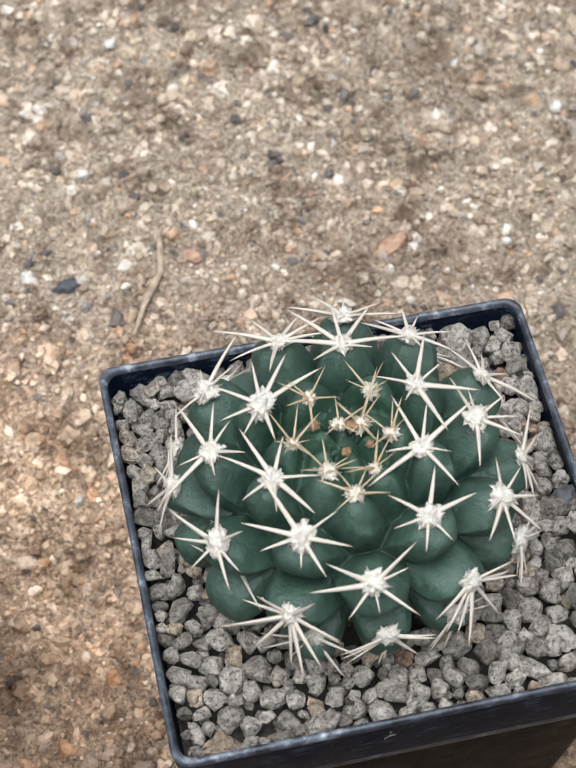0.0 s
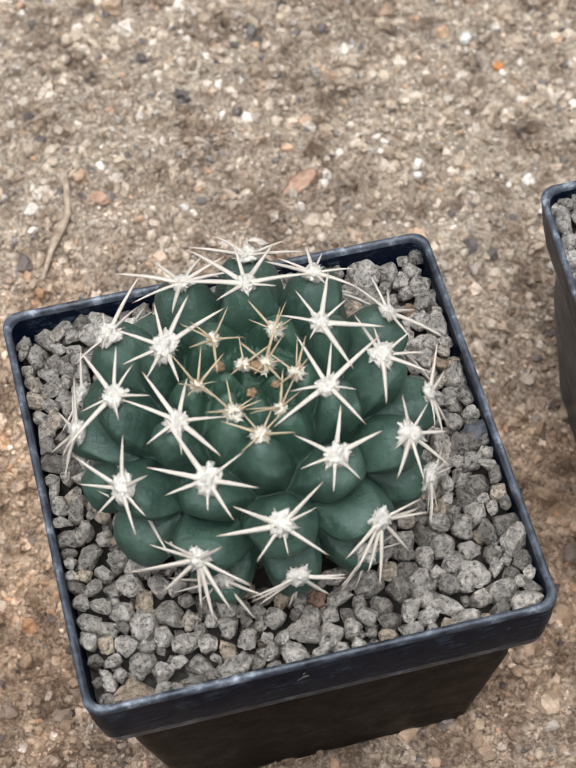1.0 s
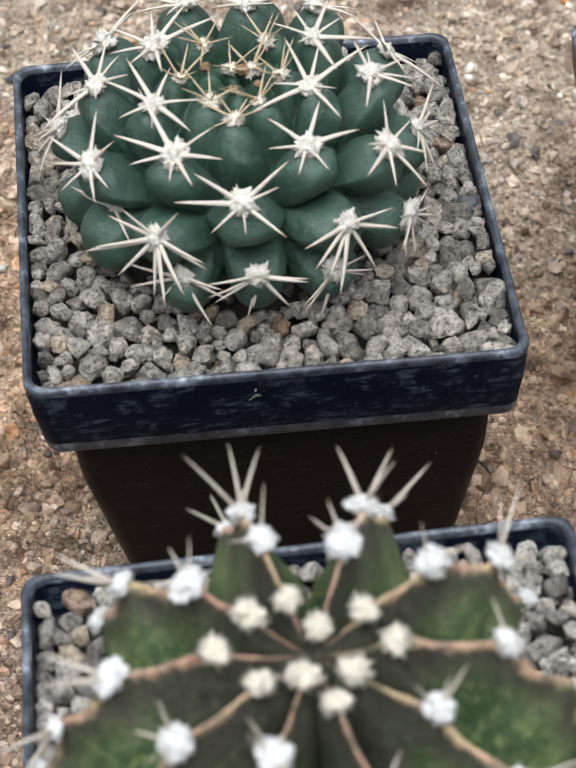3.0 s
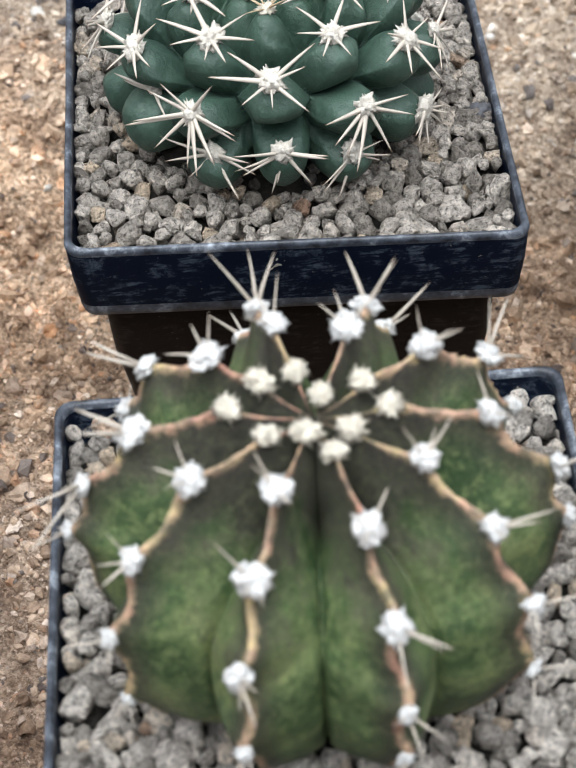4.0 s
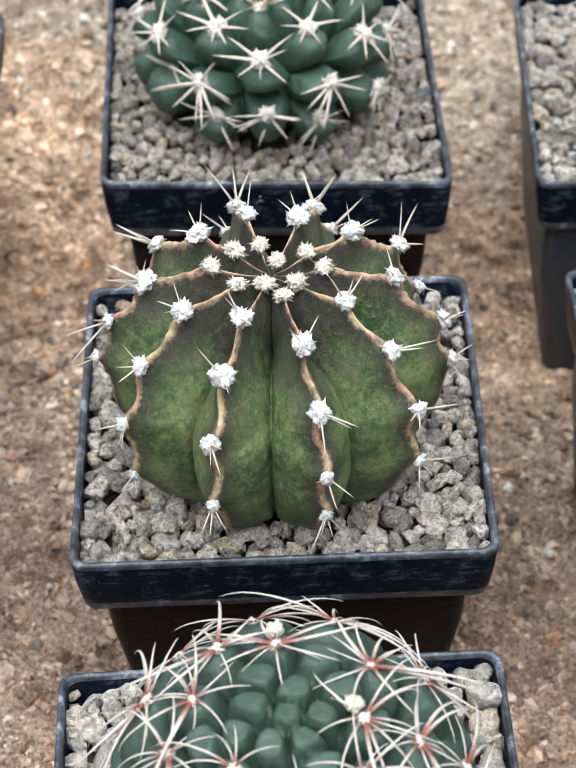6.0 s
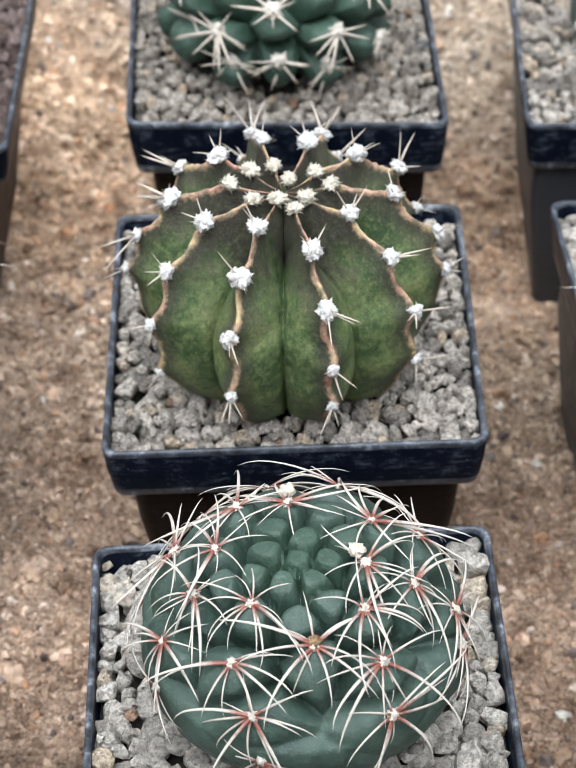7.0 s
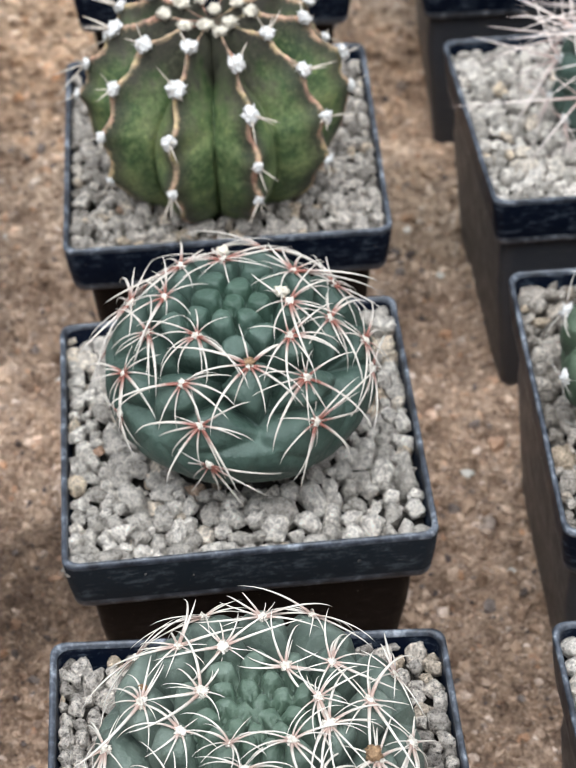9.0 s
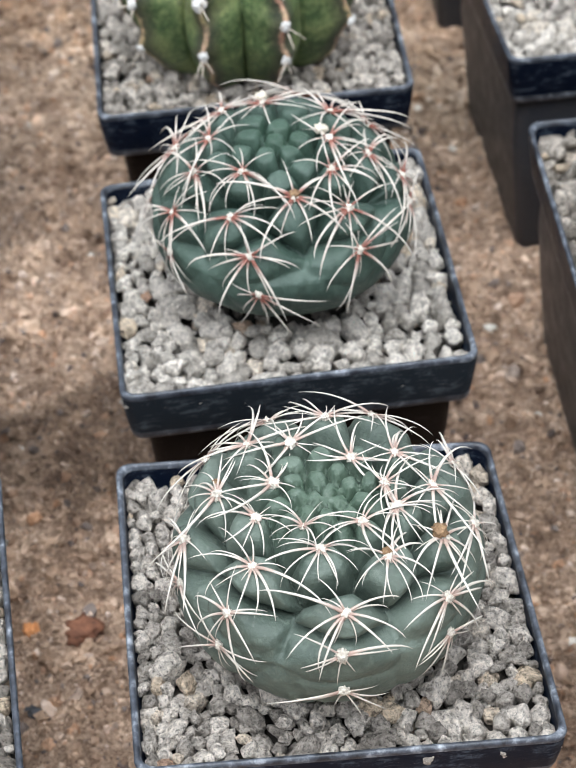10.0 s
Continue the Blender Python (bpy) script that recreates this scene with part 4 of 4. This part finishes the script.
def stalk(points, radius, label):
    """A dry stalk lying on the sand, through a few bends."""
    pts = [Vector((x, y, ground_height(x, y) + 0.0012 + dz)) for x, y, dz in points]
    fine = []
    for i in range(len(pts) - 1):
        for k in range(6):
            t = k / 6
            fine.append(pts[i].lerp(pts[i + 1], t))
    fine.append(pts[-1])
    verts, n = [], 7
    for i, p in enumerate(fine):
        d = (fine[min(i + 1, len(fine) - 1)] - fine[max(i - 1, 0)]).normalized()
        a = d.cross(Vector((0, 0, 1))).normalized()
        b = a.cross(d)
        t = i / (len(fine) - 1)
        r = radius * (0.6 + 0.6 * math.sin(math.pi * min(1, t * 1.1))) * (1 + 0.3 * noise.noise(p * 400))
        for k in range(n):
            g = 2 * math.pi * k / n
            verts.append(p + a * math.cos(g) * r + b * math.sin(g) * r * 0.7)
    faces = [(i * n + k, i * n + (k + 1) % n, (i + 1) * n + (k + 1) % n, (i + 1) * n + k) for i in range(len(fine) - 1) for k in range(n)]
    faces += [tuple(range(n)), tuple((len(fine) - 1) * n + k for k in range(n))]
    return tagged(new("dry_stalk", mesh_of("dry_stalk", verts, faces, STALK)), label, "twig")


stalk([(0.0160, 0.267, 0), (0.0145, 0.256, 0.0008), (0.0100, 0.248, 0.0004), (0.0060, 0.240, 0)], 0.0008, "pale dry bent stalk lying on the sand")
litter("dry_leaf", "crumpled reddish dry leaf scrap on sand", "leaf", LEAF_LITTER, 0.067, 0.255, 0.0032, 11, 0.3, (1.5, 0.6), 0.5, "leaf scraps")
litter("dry_leaf", "small orange-brown dry leaf scrap on sand", "leaf", LEAF_LITTER, 0.022, 0.260, 0.0022, 12, 0.4, (1.2, 0.7), -0.6, "leaf scraps")
litter("dry_leaf", "curled brown dry leaf scrap on sand", "leaf", RUST_LEAF, -0.016, -0.115, 0.0040, 13, 0.45, (1.2, 0.9), 0.3, "leaf scraps")
litter("orange_grain", "bright orange round grain on sand", "grain", ORANGE, -0.028, -0.114, 0.0019, 14, 0.9)
litter("orange_grain", "small orange stone on sand", "grain", ORANGE, 0.121, 0.281, 0.0013, 15, 0.8)
litter("stone_chip", "flat dark slate chip on sand", "stone", SLATE, -0.006, 0.257, 0.0026, 16, 0.35, (1.4, 0.6), 0.2, "dark chips")
litter("stone_chip", "small dark slate chip on sand", "stone", SLATE, -0.027, -0.138, 0.0024, 17, 0.4, (1.3, 0.6), -0.7, "dark chips")
litter("stone_chip", "dark glinting chip lying against the rim", "stone", SLATE, 0.0775, 0.154, 0.0024, 18, 0.7, (1.2, 0.8), 0.4, "dark chips", 0.0600)
WHITE_STONE = plain("white_quartz", (0.42, 0.39, 0.34), (0.66, 0.63, 0.58), 600, 0.6)
rng = random.Random(77)
for k in range(50):
    x, y = rng.uniform(-0.07, 0.15), rng.uniform(-0.24, 0.34)
    if any(abs(x - sum(c[0] for c in q) / 4) < 0.038 and abs(y - sum(c[1] for c in q) / 4) < 0.038 for q in POTS.values()):
        continue
    litter("white_pebble", "small rounded whitish pebble on sand", "pebble", WHITE_STONE, x, y, rng.uniform(0.0009, 0.0017), 100 + k % 9, 0.7, (1.1, 0.9), rng.uniform(0, 6), "white pebbles")


# ---- sand grains ----
def build_grains(name, label, count, mean, spread, low, high, level, seed):
    rng = np.random.default_rng(seed)
    x, y = rng.uniform(-0.07, 0.155, count), rng.uniform(-0.24, 0.36, count)
    keep = np.ones(count, dtype=bool)
    for corners in POTS.values():
        cx = sum(c[0] for c in corners) / 4
        cy = sum(c[1] for c in corners) / 4
        inside = 0.0275 if cx < 0.09 else 0.0355
        keep &= ~((abs(x - cx) < inside) & (abs(y - cy) < inside))
    x, y = x[keep], y[keep]
    r = np.clip(mean * np.exp(rng.normal(0, spread, len(x))), low, high)
    z = np.array([ground_height(a, b) for a, b in zip(x, y)])
    c = np.stack([x, y, z + r * 0.2], axis=1)
    tagged(new(name, scatter_mesh(name, rng, c, r, GRAINS, level, (0.55, 1.2), 0.22, False)), label, "sand", kind="stuff")


build_grains("coarse_grains", "loose coarse beige and brown sand grains", 34000, 0.00066, 0.42, 0.00035, 0.0021, 1, 5)
build_grains("fine_grains", "fine angular sand grains between the coarse ones", 90000, 0.00042, 0.25, 0.00025, 0.0008, 0, 6)
build_grains("sand_crumbs", "small brown crumbs of sand and grit", 6500, 0.00115, 0.3, 0.0008, 0.0024, 2, 7)
